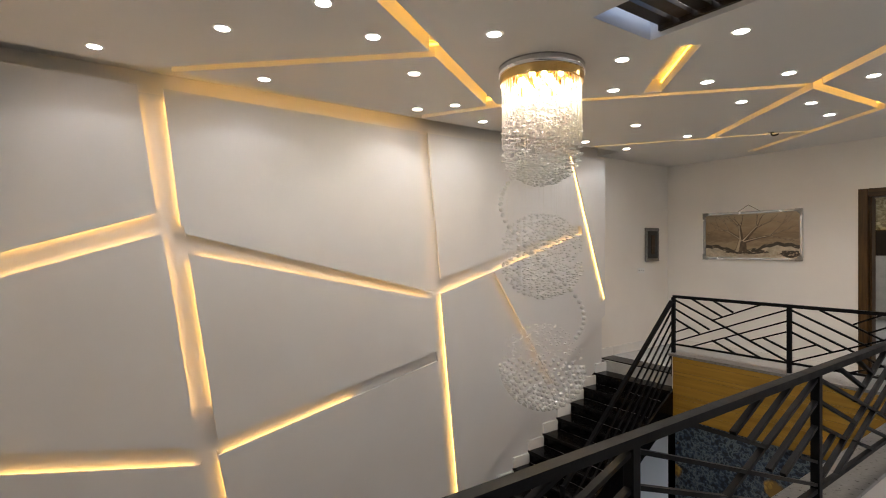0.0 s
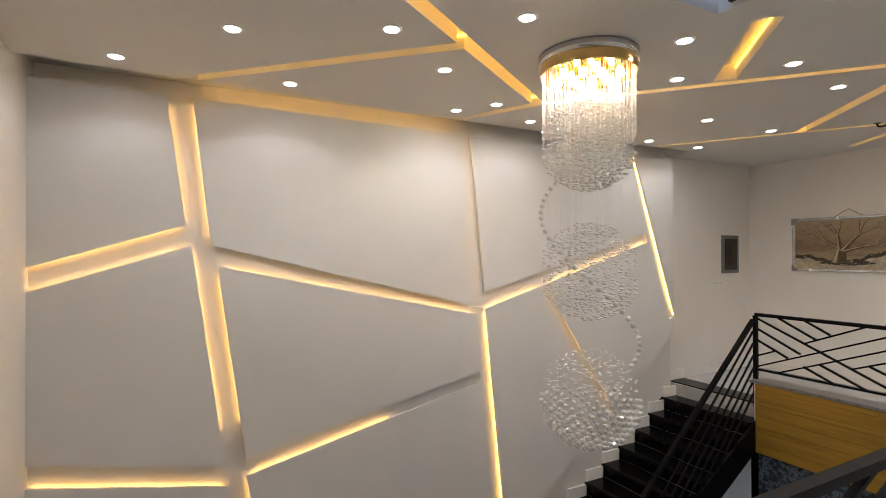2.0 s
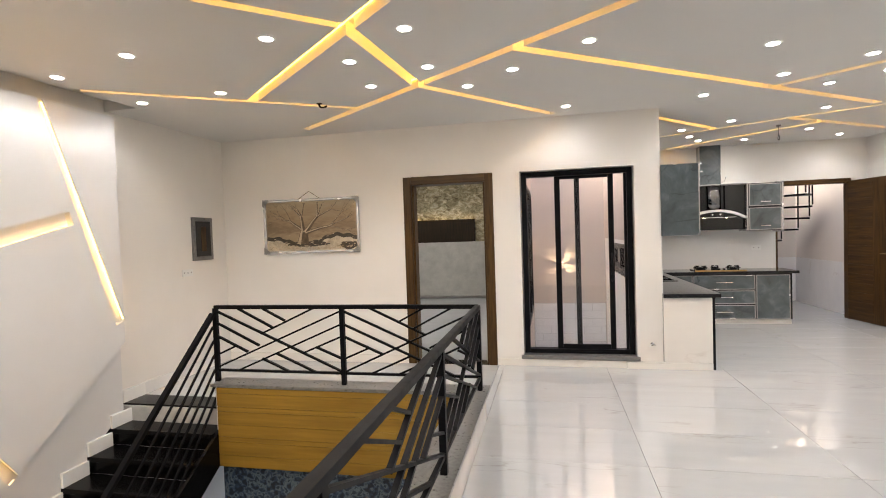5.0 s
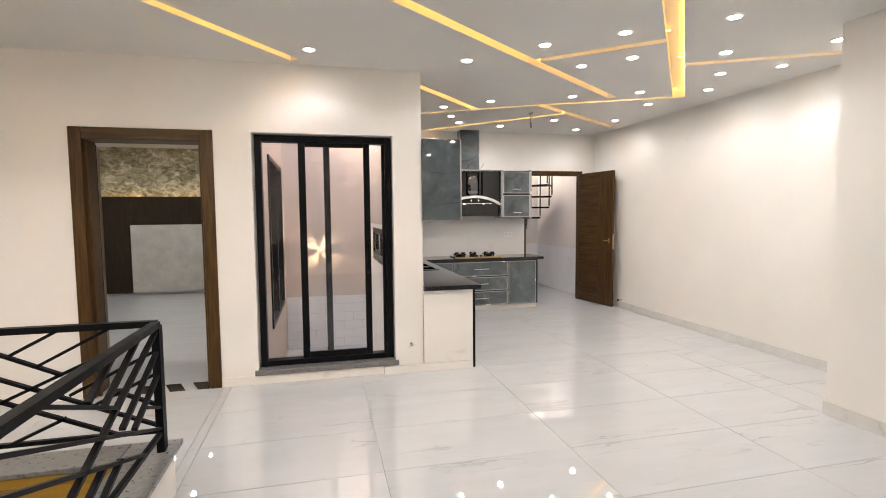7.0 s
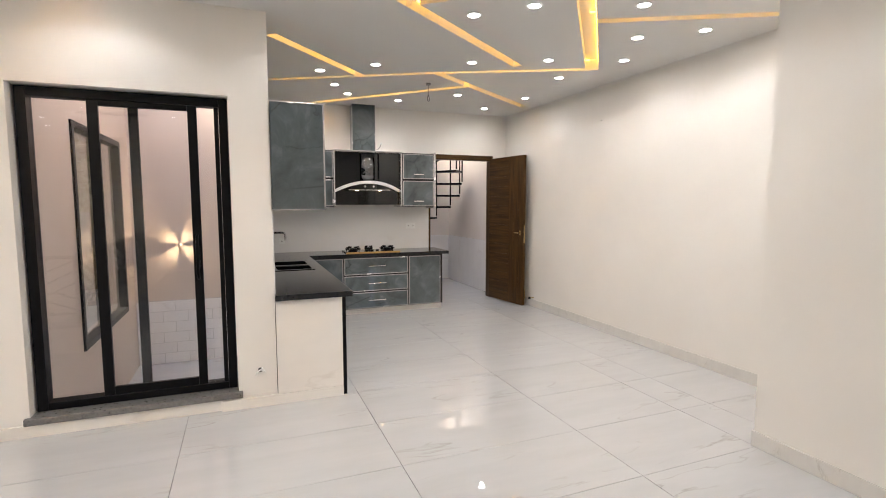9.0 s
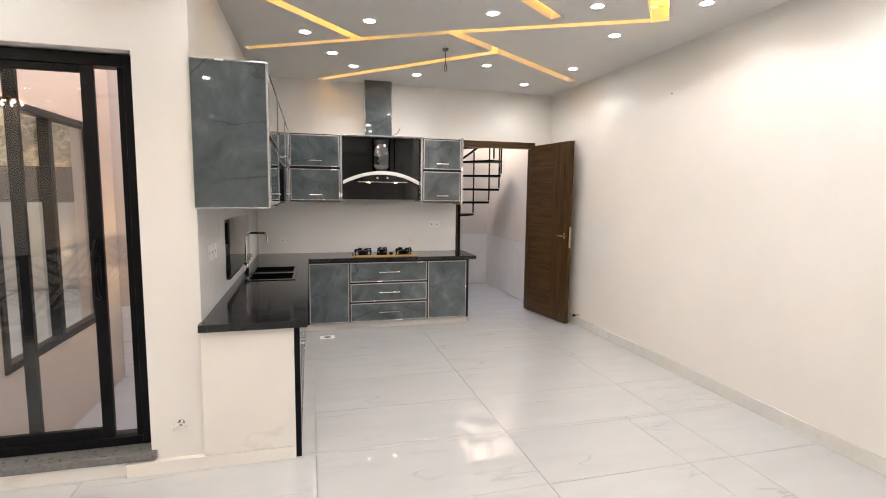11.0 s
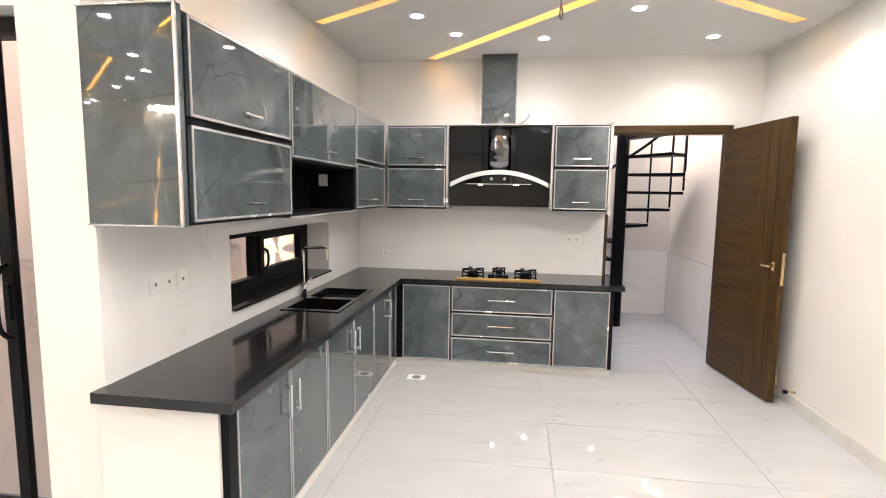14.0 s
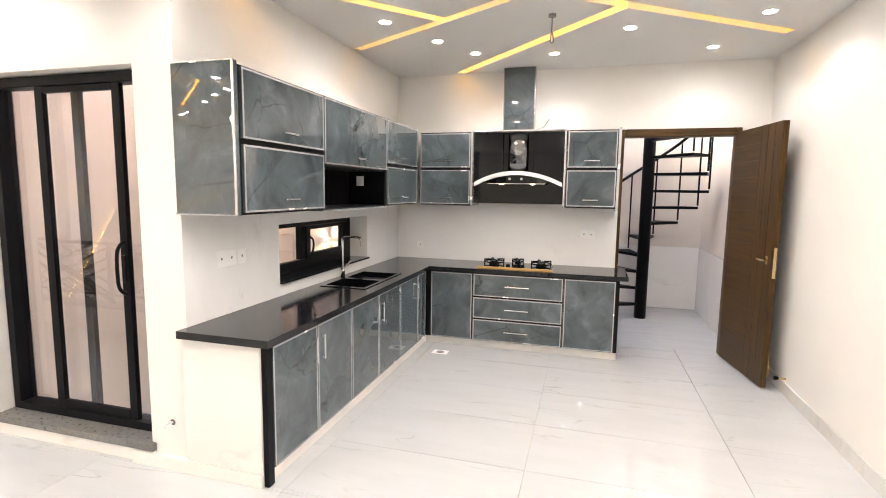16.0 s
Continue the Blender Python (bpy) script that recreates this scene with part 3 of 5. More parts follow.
M_FLORAL = floral()
structure(box("wall_below_north", (VX0 + 0.03, VY1 + 0.02, -3.2), (1.2, VY1 + 0.14, -0.47), M_FLORAL, bevel=0), "dark blue floral wallpaper with gold flowers", "wall")
backing = structure(box("board_backing", (VX0 + 0.03, VY1 - 0.02, -0.47), (VX1 - 0.005, VY1 - 0.002, CURB), M_WOOD, bevel=0), "ochre board cladding below the landing railing", "cladding")
edges = [CURB - 0.002, 0.215, 0.09, 0.045, -0.075, -0.19, -0.235, -0.36, -0.47]
for a, b2 in zip(edges[1:], edges):
    part_ob = box("board", (VX0 + 0.03, VY1 - 0.034, a + 0.0015), (VX1 - 0.008, VY1 - 0.0205, b2 - 0.0015), M_YELLOW, backing, 0.004)

for x, y in ((-0.5, 3.9), (0.6, 2.8)):
    copy_thing(plain_spot, pose(x, y, -0.25))

# ---- railings ----
PATTERN = [((0, .97), (1, .01)), ((0, .78), (.35, .41)), ((0, .565), (.255, .305)), ((.19, 1), (.466, .695)), ((.39, 1), (.56, .81)), ((.483, .29), (.79, 0)),
           ((.373, .2), (.585, 0)), ((.805, .39), (1, .215)), ((0, .04), (1, .97)), ((.175, 0), (1, .765)), ((0, .24), (.15, .385)), ((.373, .6), (.78, 1)), ((.695, .3), (1, .575))]


def rail_panel(parent, o, d, z0, z1, mirror):
    o, d = Vector(o), Vector(d)
    for (u0, v0), (u1, v1) in PATTERN:
        if mirror:
            u0, u1 = 1 - u0, 1 - u1
        a, b2 = o + d * u0, o + d * u1
        pbar(parent, "slanted_bar", (a.x, a.y, z0 + (z1 - z0) * v0), (b2.x, b2.y, z0 + (z1 - z0) * v1), 0.026, 0.016, M_IRON)


def railing(name, label, posts, z_foot, first_foot=None):
    th = thing(name, label, "railing", (*posts[0], z_foot))
    a, b2 = Vector(posts[0]), Vector(posts[-1])
    for i, p in enumerate(posts):
        pbox(th, "post", (p[0] - 0.02, p[1] - 0.02, first_foot if (i == 0 and first_foot is not None) else z_foot), (p[0] + 0.02, p[1] + 0.02, 0.99), M_IRON)
    pbar(th, "handrail", (a.x, a.y, 1.0), (b2.x, b2.y, 1.0), 0.045, 0.034, M_IRON)
    pbar(th, "bottom_rail", (a.x, a.y, 0.405), (b2.x, b2.y, 0.405), 0.025, 0.022, M_IRON)
    for i in range(len(posts) - 1):
        p, q = Vector(posts[i]), Vector(posts[i + 1])
        rail_panel(th, p, q - p, 0.405, 0.985, i % 2 == 1)
    return th


RX = -1.15
railing("landing_railing", "black iron railing with slanting geometric bars on the landing upstand", [(-3.65, 6.02), (-2.375, 6.02), (RX - 0.003, 6.02)], CURB + 0.03, 0.0)
railing("gallery_railing", "black iron railing with slanting geometric bars along the stairwell", [(RX, 5.99), (RX, 4.52), (RX, 3.04), (RX, 1.5), (RX, -0.04), (RX, -0.46)], CURB + 0.03)
sr = thing("stair_railing", "black iron stair railing with parallel slanting bars", "railing", (-3.65, 5.9, 0))
SL = RISE / GO


def sl(y):
    return -(6.13 - y) * SL


ES = 0.894
pbar(sr, "handrail", (-3.655, 5.985, 0.94), (-3.655, 4.0, 0.94 - 1.985 * ES), 0.045, 0.035, M_IRON)
for k in range(6):
    z = 0.82 - k * 0.135
    steep = ES + 0.1 + 0.03 * k
    y2 = 4.0 + 0.16 * k
    pbar(sr, "slanted_bar" if k < 5 else "bottom_rail", (-3.655, 5.985, z), (-3.655, y2, z - (5.985 - y2) * steep), 0.018, 0.014, M_IRON)
pbox(sr, "post", (-3.675, 3.96, sl(3.98) - 0.02), (-3.635, 4.0, 0.96 - 1.985 * ES), M_IRON)

# ---- chandelier ----
CX, CY = -2.77, 2.77
ch = thing("chandelier", "gold-rimmed chandelier with three hanging crystal bead globes, lit", "chandelier", (CX, CY, CEIL))
bm = bmesh.new()
prof = [(0.0, 2.95), (0.295, 2.95), (0.304, 2.945), (0.304, 2.826), (0.3, 2.82), (0.295, 2.824), (0.293, 2.88), (0.0, 2.88)]
rings = [[bm.verts.new((CX + r * math.cos(a * math.tau / 48), CY + r * math.sin(a * math.tau / 48), z)) for a in range(48)] for r, z in prof]
for r0, r1 in zip(rings, rings[1:]):
    for a in range(48):
        bm.faces.new([r0[a], r0[(a + 1) % 48], r1[(a + 1) % 48], r1[a]])
bmesh.ops.remove_doubles(bm, verts=bm.verts, dist=1e-5)
bmesh.ops.recalc_face_normals(bm, faces=bm.faces)
under(part("base_plate", bm, M_GOLD, None, "polished gold rim"), ch)
pcyl(ch, "top_plate", (CX, CY, 2.888), (CX, CY, 2.949), 0.312, M_CHROME, "chrome top plate", seg=48)
for k in range(12):
    a = k * math.tau / 12
    r = 0.2 if k % 2 else 0.11
    x, y = CX + r * math.cos(a), CY + r * math.sin(a)
    pcyl(ch, "lamp_holder", (x, y, 2.825), (x, y, 2.88), 0.018, M_GOLD)
    bm = bmesh.new()
    bmesh.ops.create_icosphere(bm, subdivisions=2, radius=0.024, matrix=Matrix.Translation((x, y, 2.808)) @ Matrix.Diagonal((1, 1, 1.4, 1)))
    under(part("bulb", bm, M_BULB, None, "glowing warm bulb"), ch)


def beads(name, items, label, material=None, squash=(1.35, 1.35, 0.52), fine=1):
    """One mesh of faceted beads; items: (x, y, z, radius)."""
    bt = bmesh.new()
    bmesh.ops.create_icosphere(bt, subdivisions=fine, radius=1)
    bv = np.array([v.co[:] for v in bt.verts])
    bf = np.array([[v.index for v in f.verts] for f in bt.faces])
    bt.free()
    it = np.array(items)
    vs = (bv[None] * it[:, None, 3:4] * np.array(squash) + it[:, None, :3]).reshape(-1, 3)
    fs = (bf[None] + (np.arange(len(it)) * len(bv))[:, None, None]).reshape(-1, 3)
    me = bpy.data.meshes.new(name)
    me.from_pydata(vs.tolist(), [], fs.tolist())
    me.materials.append(material or M_CRYSTAL)
    ob = new(name, me)
    ob["label"] = label
    return tagged(under(ob, ch), kind="stuff")


rng = random.Random(7)


def globe(zc, r, strings, step, size, low_big=False):
    out, lines = [], []
    for i in range(strings):
        rr = 0.95 * math.sqrt((i + 0.5) / strings)
        a = i * 2.39996
        x, y = CX + r * rr * math.cos(a), CY + r * rr * math.sin(a)
        h = r * math.sqrt(1 - rr * rr)
        lines.append((x, y, zc - h))
        shell = [zc + h, zc + h - step, zc - h + step, zc - h]
        inner = [zc - h + (k + 0.5 * (i % 2)) * step * 2.2 for k in range(int(2 * h / (step * 2.2)))]
        for z in shell + inner:
            z += rng.uniform(-0.006, 0.006)
            if abs(z - zc) <= h + 0.01:
                s = size * rng.uniform(0.8, 1.25)
                if low_big and z < zc - 0.02:
                    s *= 2.0
                    if rng.random() < 0.35:
                        continue
                out.append((x, y, z, s))
    return out, lines


g1, l1 = globe(2.39, 0.305, 120, 0.05, 0.0142)
g2, l2 = globe(1.565, 0.31, 120, 0.055, 0.0112)
g3, l3 = globe(0.75, 0.31, 80, 0.06, 0.0075)
g3 = [q for q in g3 if q[2] > 0.72]
balls = []
for k in range(240):
    zz = -1 + (k + 0.5) / 240 * 1.0
    rr, a = math.sqrt(1 - zz * zz), k * 2.39996
    balls.append((CX + 0.305 * rr * math.cos(a), CY + 0.305 * rr * math.sin(a), 0.75 + 0.305 * zz, 0.0185))
beads("upper_globe", g1, "dense globe of clear crystal beads")
beads("middle_globe", g2, "sparse globe of clear crystal beads")
beads("lower_globe", g3, "sparse upper half of the lowest crystal globe")
beads("ball_shell", balls, "large clear crystal balls of the lowest globe", M_BALL, (1, 1, 0.92))
spiral = []
for k in range(32):
    f = k / 31
    a = radians(225 + 279 * (f - 0.245))
    spiral.append((CX + 0.3 * math.cos(a), CY + 0.3 * math.sin(a), 2.3 - f * 1.36, 0.017))
beads("bead_spiral", spiral, "spiral of larger crystal balls between the globes", M_BALL, (1, 1, 0.95), 2)
bm = bmesh.new()
for k, (x, y, z) in enumerate(l1):
    if k % 3 == 0:
        add_cyl(bm, (x, y, 2.87), (x, y, z), 0.0014, seg=3, caps=False)
for k, (x, y, z) in enumerate(l2[::4]):
    add_cyl(bm, (x, y, 2.1), (x, y, z), 0.0005, seg=3, caps=False)
for k in range(60):
    a = k * math.tau / 60
    add_cyl(bm, (CX + 0.288 * math.cos(a), CY + 0.288 * math.sin(a), 2.87), (CX + 0.288 * math.cos(a), CY + 0.288 * math.sin(a), 2.42 - 0.06 * math.sin(5 * a)), 0.0027, seg=4, caps=False)
tagged(under(part("wire_curtain", bm, M_WIRE, None, "curtain of thin clear hanging strings"), ch), kind="stuff")

# ---- north wall of the hall ----
def sepia():
    m, nt, b = node_mat("sepia_landscape_canvas")
    v = coords(nt, (1, 1, 1))
    g = nt.nodes.new("ShaderNodeSeparateXYZ")
    link(nt, v, g.inputs[0])
    wob = noise_tex(nt, coords(nt, (1.2, 1, 4)), 4.0, 6, 0.65, 0.6)
    ad = nt.nodes.new("ShaderNodeMath")
    ad.operation = "MULTIPLY_ADD"
    ad.inputs[1].default_value = 0.55
    link(nt, wob, ad.inputs[0])
    sc = nt.nodes.new("ShaderNodeMath")
    sc.operation = "MULTIPLY_ADD"
    sc.inputs[1].default_value = 1.1
    sc.inputs[2].default_value = -1.75
    link(nt, g.outputs["Z"], sc.inputs[0])
    link(nt, sc.outputs[0], ad.inputs[2])
    c = ramp(nt, ad.outputs[0], [(0.0, (0.24, 0.17, 0.1)), (0.3, (0.33, 0.25, 0.15)), (0.45, (0.20, 0.135, 0.075)), (0.6, (0.30, 0.21, 0.12)), (0.85, (0.38, 0.30, 0.19))])
    link(nt, c, b.inputs["Base Color"])
    b.inputs["Roughness"].default_value = 0.35
    return m


M_SEPIA = sepia()
M_TREE = simple("painted_tree_brown", (0.10, 0.066, 0.036), 0.5, var=0.5, scale=14)
M_BARK = simple("painted_bark_light", (0.46, 0.37, 0.25), 0.5, var=0.35, scale=25)
M_PALE = simple("painted_pale_ochre", (0.52, 0.45, 0.33), 0.5, var=0.3, scale=14)
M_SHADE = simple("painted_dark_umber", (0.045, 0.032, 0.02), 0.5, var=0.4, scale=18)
pic = thing("framed_painting", "sepia painting of a bare tree in a silver frame", "painting", (-3.58, NY, 1.78))
px0, px1, pz0, pz1 = -4.25, -2.91, 1.425, 2.135
pbox(pic, "canvas", (px0 + 0.03, NY - 0.022, pz0 + 0.03), (px1 - 0.03, NY - 0.004, pz1 - 0.03), M_SEPIA, 0)
for lo, hi in (((px0, pz0), (px1, pz0 + 0.035)), ((px0, pz1 - 0.035), (px1, pz1)), ((px0, pz0 + 0.0355), (px0 + 0.035, pz1 - 0.0355)), ((px1 - 0.035, pz0 + 0.0355), (px1, pz1 - 0.0355))):
    pbox(pic, "frame_bar", (lo[0], NY - 0.04, lo[1]), (hi[0], NY - 0.003, hi[1]), M_SILVER, 0.008, "silver moulding")
for x, dx in ((px0, 1), (px1, -1)):
    for z, dz in ((pz0, 1), (pz1, -1)):
        bm = bmesh.new()
        f = bm.faces.new([bm.verts.new((x + dx * a, NY - 0.041, z + dz * c)) for a, c in ((-0.004, -0.004), (0.085, -0.004), (0.085, 0.02), (0.02, 0.085), (-0.004, 0.085))])
        for g in bmesh.ops.extrude_face_region(bm, geom=[f])["geom"]:
            if isinstance(g, bmesh.types.BMVert):
                g.co.y -= 0.005
        bmesh.ops.recalc_face_normals(bm, faces=bm.faces)
        under(part("corner_piece", bm, M_GREYGRANITE, None, "grey metal corner"), pic)
ptube(pic, "hanging_cord", [(-3.75, NY - 0.01, pz1), (-3.6, NY - 0.01, pz1 + 0.095), (-3.45, NY - 0.01, pz1)], 0.004, M_WOOD, smooth=False)


def painted(name, depth, outline, material):
    """A flat painted shape on the canvas, depth in front of the wall; outline in x and z, cut at the frame."""
    bm = bmesh.new()
    bm.faces.new([bm.verts.new((min(max(x, px0 + 0.036), px1 - 0.036), NY - depth, min(max(z, pz0 + 0.036), pz1 - 0.036))) for x, z in outline])
    return under(part(name, bm, material), pic)


def blob(cx2, cz2, rx, rz, wob):
    return [(cx2 + rx * math.cos(a) * (1 + wob * math.sin(5 * a + cx2)), cz2 + rz * math.sin(a) * (1 + wob * math.sin(3 * a))) for a in (k * math.tau / 40 for k in range(40))]


ground_line = [(px0 + k * (px1 - px0) / 30, 1.60 + 0.045 * math.sin(k * 0.33 + 0.6) + 0.012 * math.sin(k * 1.7) + 0.003 * max(0, k - 18) * 2.2) for k in range(31)]
painted("painted_ground", 0.0225, [(px0, pz0), *ground_line, (px1, pz0)][::-1], M_PALE)
painted("painted_path", 0.0230, [(x, z + 0.004) for x, z in ground_line] + [(x, z - 0.045) for x, z in ground_line[::-1]], M_SHADE)
painted("painted_shadow", 0.0234, blob(-3.63, 1.545, 0.30, 0.034, 0.06), M_SHADE)
painted("painted_bush", 0.0234, blob(-3.06, 1.52, 0.13, 0.05, 0.15), M_SHADE)
bm = bmesh.new()
bm_light = bmesh.new()


def stroke(target, x, z, x2, z2, w, w2, d):
    ln = math.hypot(x2 - x, z2 - z)
    nx, nz = -(z2 - z) / ln, (x2 - x) / ln
    target.faces.new([target.verts.new((p, NY - d, q)) for p, q in ((x - nx * w, z - nz * w), (x + nx * w, z + nz * w), (x2 + nx * w2, z2 + nz * w2), (x2 - nx * w2, z2 - nz * w2))])


def limb(x, z, a, ln, w, depth):
    steps = 3
    for k in range(steps):
        x2, z2 = x + ln / steps * math.cos(a), z + ln / steps * math.sin(a)
        if not (px0 + 0.05 < x2 < px1 - 0.05 and z2 < pz1 - 0.045):
            return
        w2 = w * 0.84
        stroke(bm, x, z, x2, z2, w, w2, 0.0238)
        stroke(bm_light, x - w * 0.5, z + w * 0.1, x2 - w2 * 0.5, z2 + w2 * 0.1, w * 0.32, w2 * 0.32, 0.0242)
        x, z, w = x2, z2, w2
        a += rng.uniform(-0.13, 0.13)
    if depth:
        for da in (-0.5, 0.08, 0.5):
            limb(x, z, a + da + rng.uniform(-0.15, 0.15), ln * rng.uniform(0.6, 0.8), w * 0.62, depth - 1)


stroke(bm, -3.70, 1.545, -3.675, 1.72, 0.085, 0.05, 0.0236)
stroke(bm_light, -3.755, 1.545, -3.71, 1.72, 0.022, 0.012, 0.0240)
limb(-3.685, 1.70, 1.75, 0.2, 0.034, 3)
limb(-3.67, 1.70, 2.45, 0.24, 0.022, 3)
limb(-3.66, 1.70, 0.85, 0.26, 0.032, 3)
limb(-3.65, 1.69, 0.3, 0.34, 0.022, 3)
under(part("painted_tree", bm, M_TREE), pic)
under(part("painted_bark", bm_light, M_BARK), pic)
bm = bmesh.new()
for k in range(220):
    x, z = rng.uniform(px0 + 0.07, px1 - 0.07), pz0 + 0.05 + abs(rng.gauss(0, 0.06))
    w, h = rng.uniform(0.004, 0.022), rng.uniform(0.002, 0.007)
    bm.faces.new([bm.verts.new((p, NY - 0.0246, q)) for p, q in ((x - w, z), (x, z - h), (x + w, z + h * 0.5), (x, z + h))])
tagged(under(part("painted_grass", bm, M_BARK), pic), kind="stuff")

db = thing("meter_box", "dark glass electric box with grey frame in the wall", "electric box", (WX, 7.45, 1.65))
pbox(db, "frame", (WX, 7.26, 1.385), (WX + 0.025, 7.63, 1.925), M_GREYGRANITE, 0.004)
pbox(db, "door", (WX + 0.0255, 7.31, 1.435), (WX + 0.032, 7.58, 1.875), M_BLACK, 0.003, "black glass door")
pbox(db, "inner_strip", (WX + 0.033, 7.40, 1.5), (WX + 0.035, 7.49, 1.81), M_WOOD, 0.001)


def plate(name, lo, hi, normal, gangs, label):
    """A wall plate between two corners, proud along normal."""
    th = thing(name, label, "socket" if "socket" in name else "switch", [(a + b2) / 2 for a, b2 in zip(lo, hi)])
    n = Vector(normal)
    lo2, hi2 = Vector(lo), Vector(hi)
    p0, p1 = lo2.copy(), hi2 + n * 0.01
    pbox(th, "plate", tuple(min(a, b2) for a, b2 in zip(p0, p1)), tuple(max(a, b2) for a, b2 in zip(p0, p1)), M_WHITE, 0.003)
    along = Vector((1, 0, 0)) if abs(n.y) > 0.5 else Vector((0, 1, 0))
    ln = (hi2 - lo2).dot(along)
    zc = (lo2.z + hi2.z) / 2
    for g in range(gangs):
        c = lo2 + along * ln * (g + 0.5) / gangs + n * 0.0105
        c.z = zc
        e = along * 0.006 + Vector((0, 0, 0.008)) + Vector([abs(k) for k in n]) * 0.0012
        pbox(th, "rocker", c - e, c + e, M_GREYGRANITE, 0.001)
    return th


plate("light_switch", (WX, 7.07, 1.205), (WX, 7.25, 1.29), (1, 0, 0), 3, "white three-gang light switch on the stair wall")
plate("wall_socket", (KX, 8.18, 1.165), (KX, 8.36, 1.27), (1, 0, 0), 2, "white double socket on the marble splashback")
plate("wall_socket", (KX, 8.375, 1.165), (KX, 8.455, 1.265), (1, 0, 0), 1, "white single socket on the marble splashback")
plate("wall_socket", (2.80, KY, 1.165), (2.95, KY, 1.255), (0, -1, 0), 2, "white socket beside the hob")
plate("wall_socket", (0.94, KY, 0.98), (1.02, KY, 1.065), (0, -1, 0), 1, "white socket in the worktop corner")
stub = thing("cable_stub", "short grey cable ends poking from the wall", "cable", (0.57, NY, 0.28))
pcyl(stub, "wall_hole", (0.57, NY - 0.003, 0.28), (0.57, NY - 0.0005, 0.28), 0.018, M_GREYGRANITE)
for k, (ex, ez) in enumerate(((-0.03, -0.01), (0.012, 0.035), (0.03, 0.005))):
    ptube(stub, "wire", [(0.57, NY - 0.003, 0.28), (0.57 + ex * 0.4, NY - 0.035, 0.285), (0.57 + ex, NY - 0.045, 0.28 + ez), (0.57 + ex * 1.1, NY - 0.03, 0.26 + ez)], 0.005, M_WHITE)

# brown bedroom door frame and its open leaf
bdf = thing("bedroom_door", "dark brown wooden door frame with the leaf opened into the room", "door", (-1.76, NY, 0))
fx0, fx1, fz = -2.32, -1.2, 2.335
for lo, hi in (((fx0, NY - 0.02, 0), (fx0 + 0.1, NY + 0.26, fz)), ((fx1 - 0.1, NY - 0.02, 0), (fx1, NY + 0.26, fz)), ((fx0 + 0.1005, NY - 0.02, fz - 0.1), (fx1 - 0.1005, NY + 0.26, fz))):
    pbox(bdf, "door_jamb", lo, hi, M_WOOD if hi[2] - lo[2] > 1 else M_WOODX, 0.006)
pbox(bdf, "jamb_bead", (fx1 - 0.125, NY + 0.03, 0), (fx1 - 0.101, NY + 0.06, fz - 0.1), M_WOOD, 0.003)
pbox(bdf, "jamb_bead", (fx0 + 0.101, NY + 0.03, 0), (fx0 + 0.125, NY + 0.06, fz - 0.1), M_WOOD, 0.003)
bl = box("door_leaf", (-0.04, 0, 0.01), (0, 0.9, 2.22), M_WOOD, bdf, 0.004)
bl.matrix_parent_inverse = Matrix.Translation(-Vector(bdf.location)) @ Matrix.Translation((fx0 + 0.1, NY + 0.27, 0)) @ Matrix.Rotation(math.atan2(0.33, 0.94), 4, "Z")
for k in range(4):
    x = -2.2 + k * 0.235
    bm = bmesh.new()
    f = bm.faces.new([bm.verts.new(p) for p in ((x, NY + 0.2, 0.0045), (x + 0.13, NY + 0.2, 0.0045), (min(x + 0.22, -1.302), NY - 0.01, 0.0045), (x + 0.09, NY - 0.01, 0.0045))])
    ex = bmesh.ops.extrude_face_region(bm, geom=[f])
    for g in ex["geom"]:
        if isinstance(g, bmesh.types.BMVert):
            g.co.z -= 0.004
    bmesh.ops.recalc_face_normals(bm, faces=bm.faces)
    structure(part("floor_inlay", bm, M_GRANITE), "black granite inlay in the threshold", "inlay")

# bedroom
def stone():
    m, nt, b = node_mat("golden_split_stone_paper")
    v = coords(nt, (1.0, 1.0, 1.6), (0, 0.6, 0))
    vo = nt.nodes.new("ShaderNodeTexVoronoi")
    vo.inputs["Scale"].default_value = 5.0
    link(nt, mix_rgb(nt, 0.1, v, noise_tex(nt, v, 8, 4)), vo.inputs["Vector"])
    n = noise_tex(nt, v, 7, 6, 0.65, 1.0)
    c = ramp(nt, n, [(0.32, (0.17, 0.13, 0.06)), (0.5, (0.5, 0.44, 0.27)), (0.66, (0.84, 0.79, 0.6))])
    c = mix_rgb(nt, 1.0, c, ramp(nt, vo.outputs["Color"], [(0.2, (0.55, 0.55, 0.5)), (0.8, (1, 1, 1))]), "MULTIPLY")
    link(nt, c, b.inputs["Base Color"])
    b.inputs["Roughness"].default_value = 0.45
    bump(nt, b, n, 0.8, 0.02)
    return m


M_STONE = stone()
BY = 14.2
structure(box("bedroom_wall_back", (-5.2, BY, -0.25), (-0.86, BY + 0.1, 3.0), M_STONE, bevel=0), "golden split-stone wallpaper", "wall")
structure(box("bedroom_wall_west", (-5.2, NY + 0.24, -0.25), (-5.1, BY, 3.0), M_WALL, bevel=0), "plain bedroom wall", "wall")
wall("bedroom_wall_east", "x", -0.86, -0.2, NY + 0.24, BY, -0.7, 3.6, [(9.1, 10.9, 0.25, 2.27)], M_COURT, label="pinkish painted wall with a window")
structure(box("bedroom_floor", (-5.2, NY + 0.24, -0.2), (-1.06, BY, -0.001), M_TILE, bevel=0), "pale grey polished bedroom floor", "floor")
structure(box("bedroom_ceiling", (-5.2, NY + 0.24, 2.93), (-1.06, BY, 3.0), M_CEIL, bevel=0), "white bedroom ceiling", "ceiling")
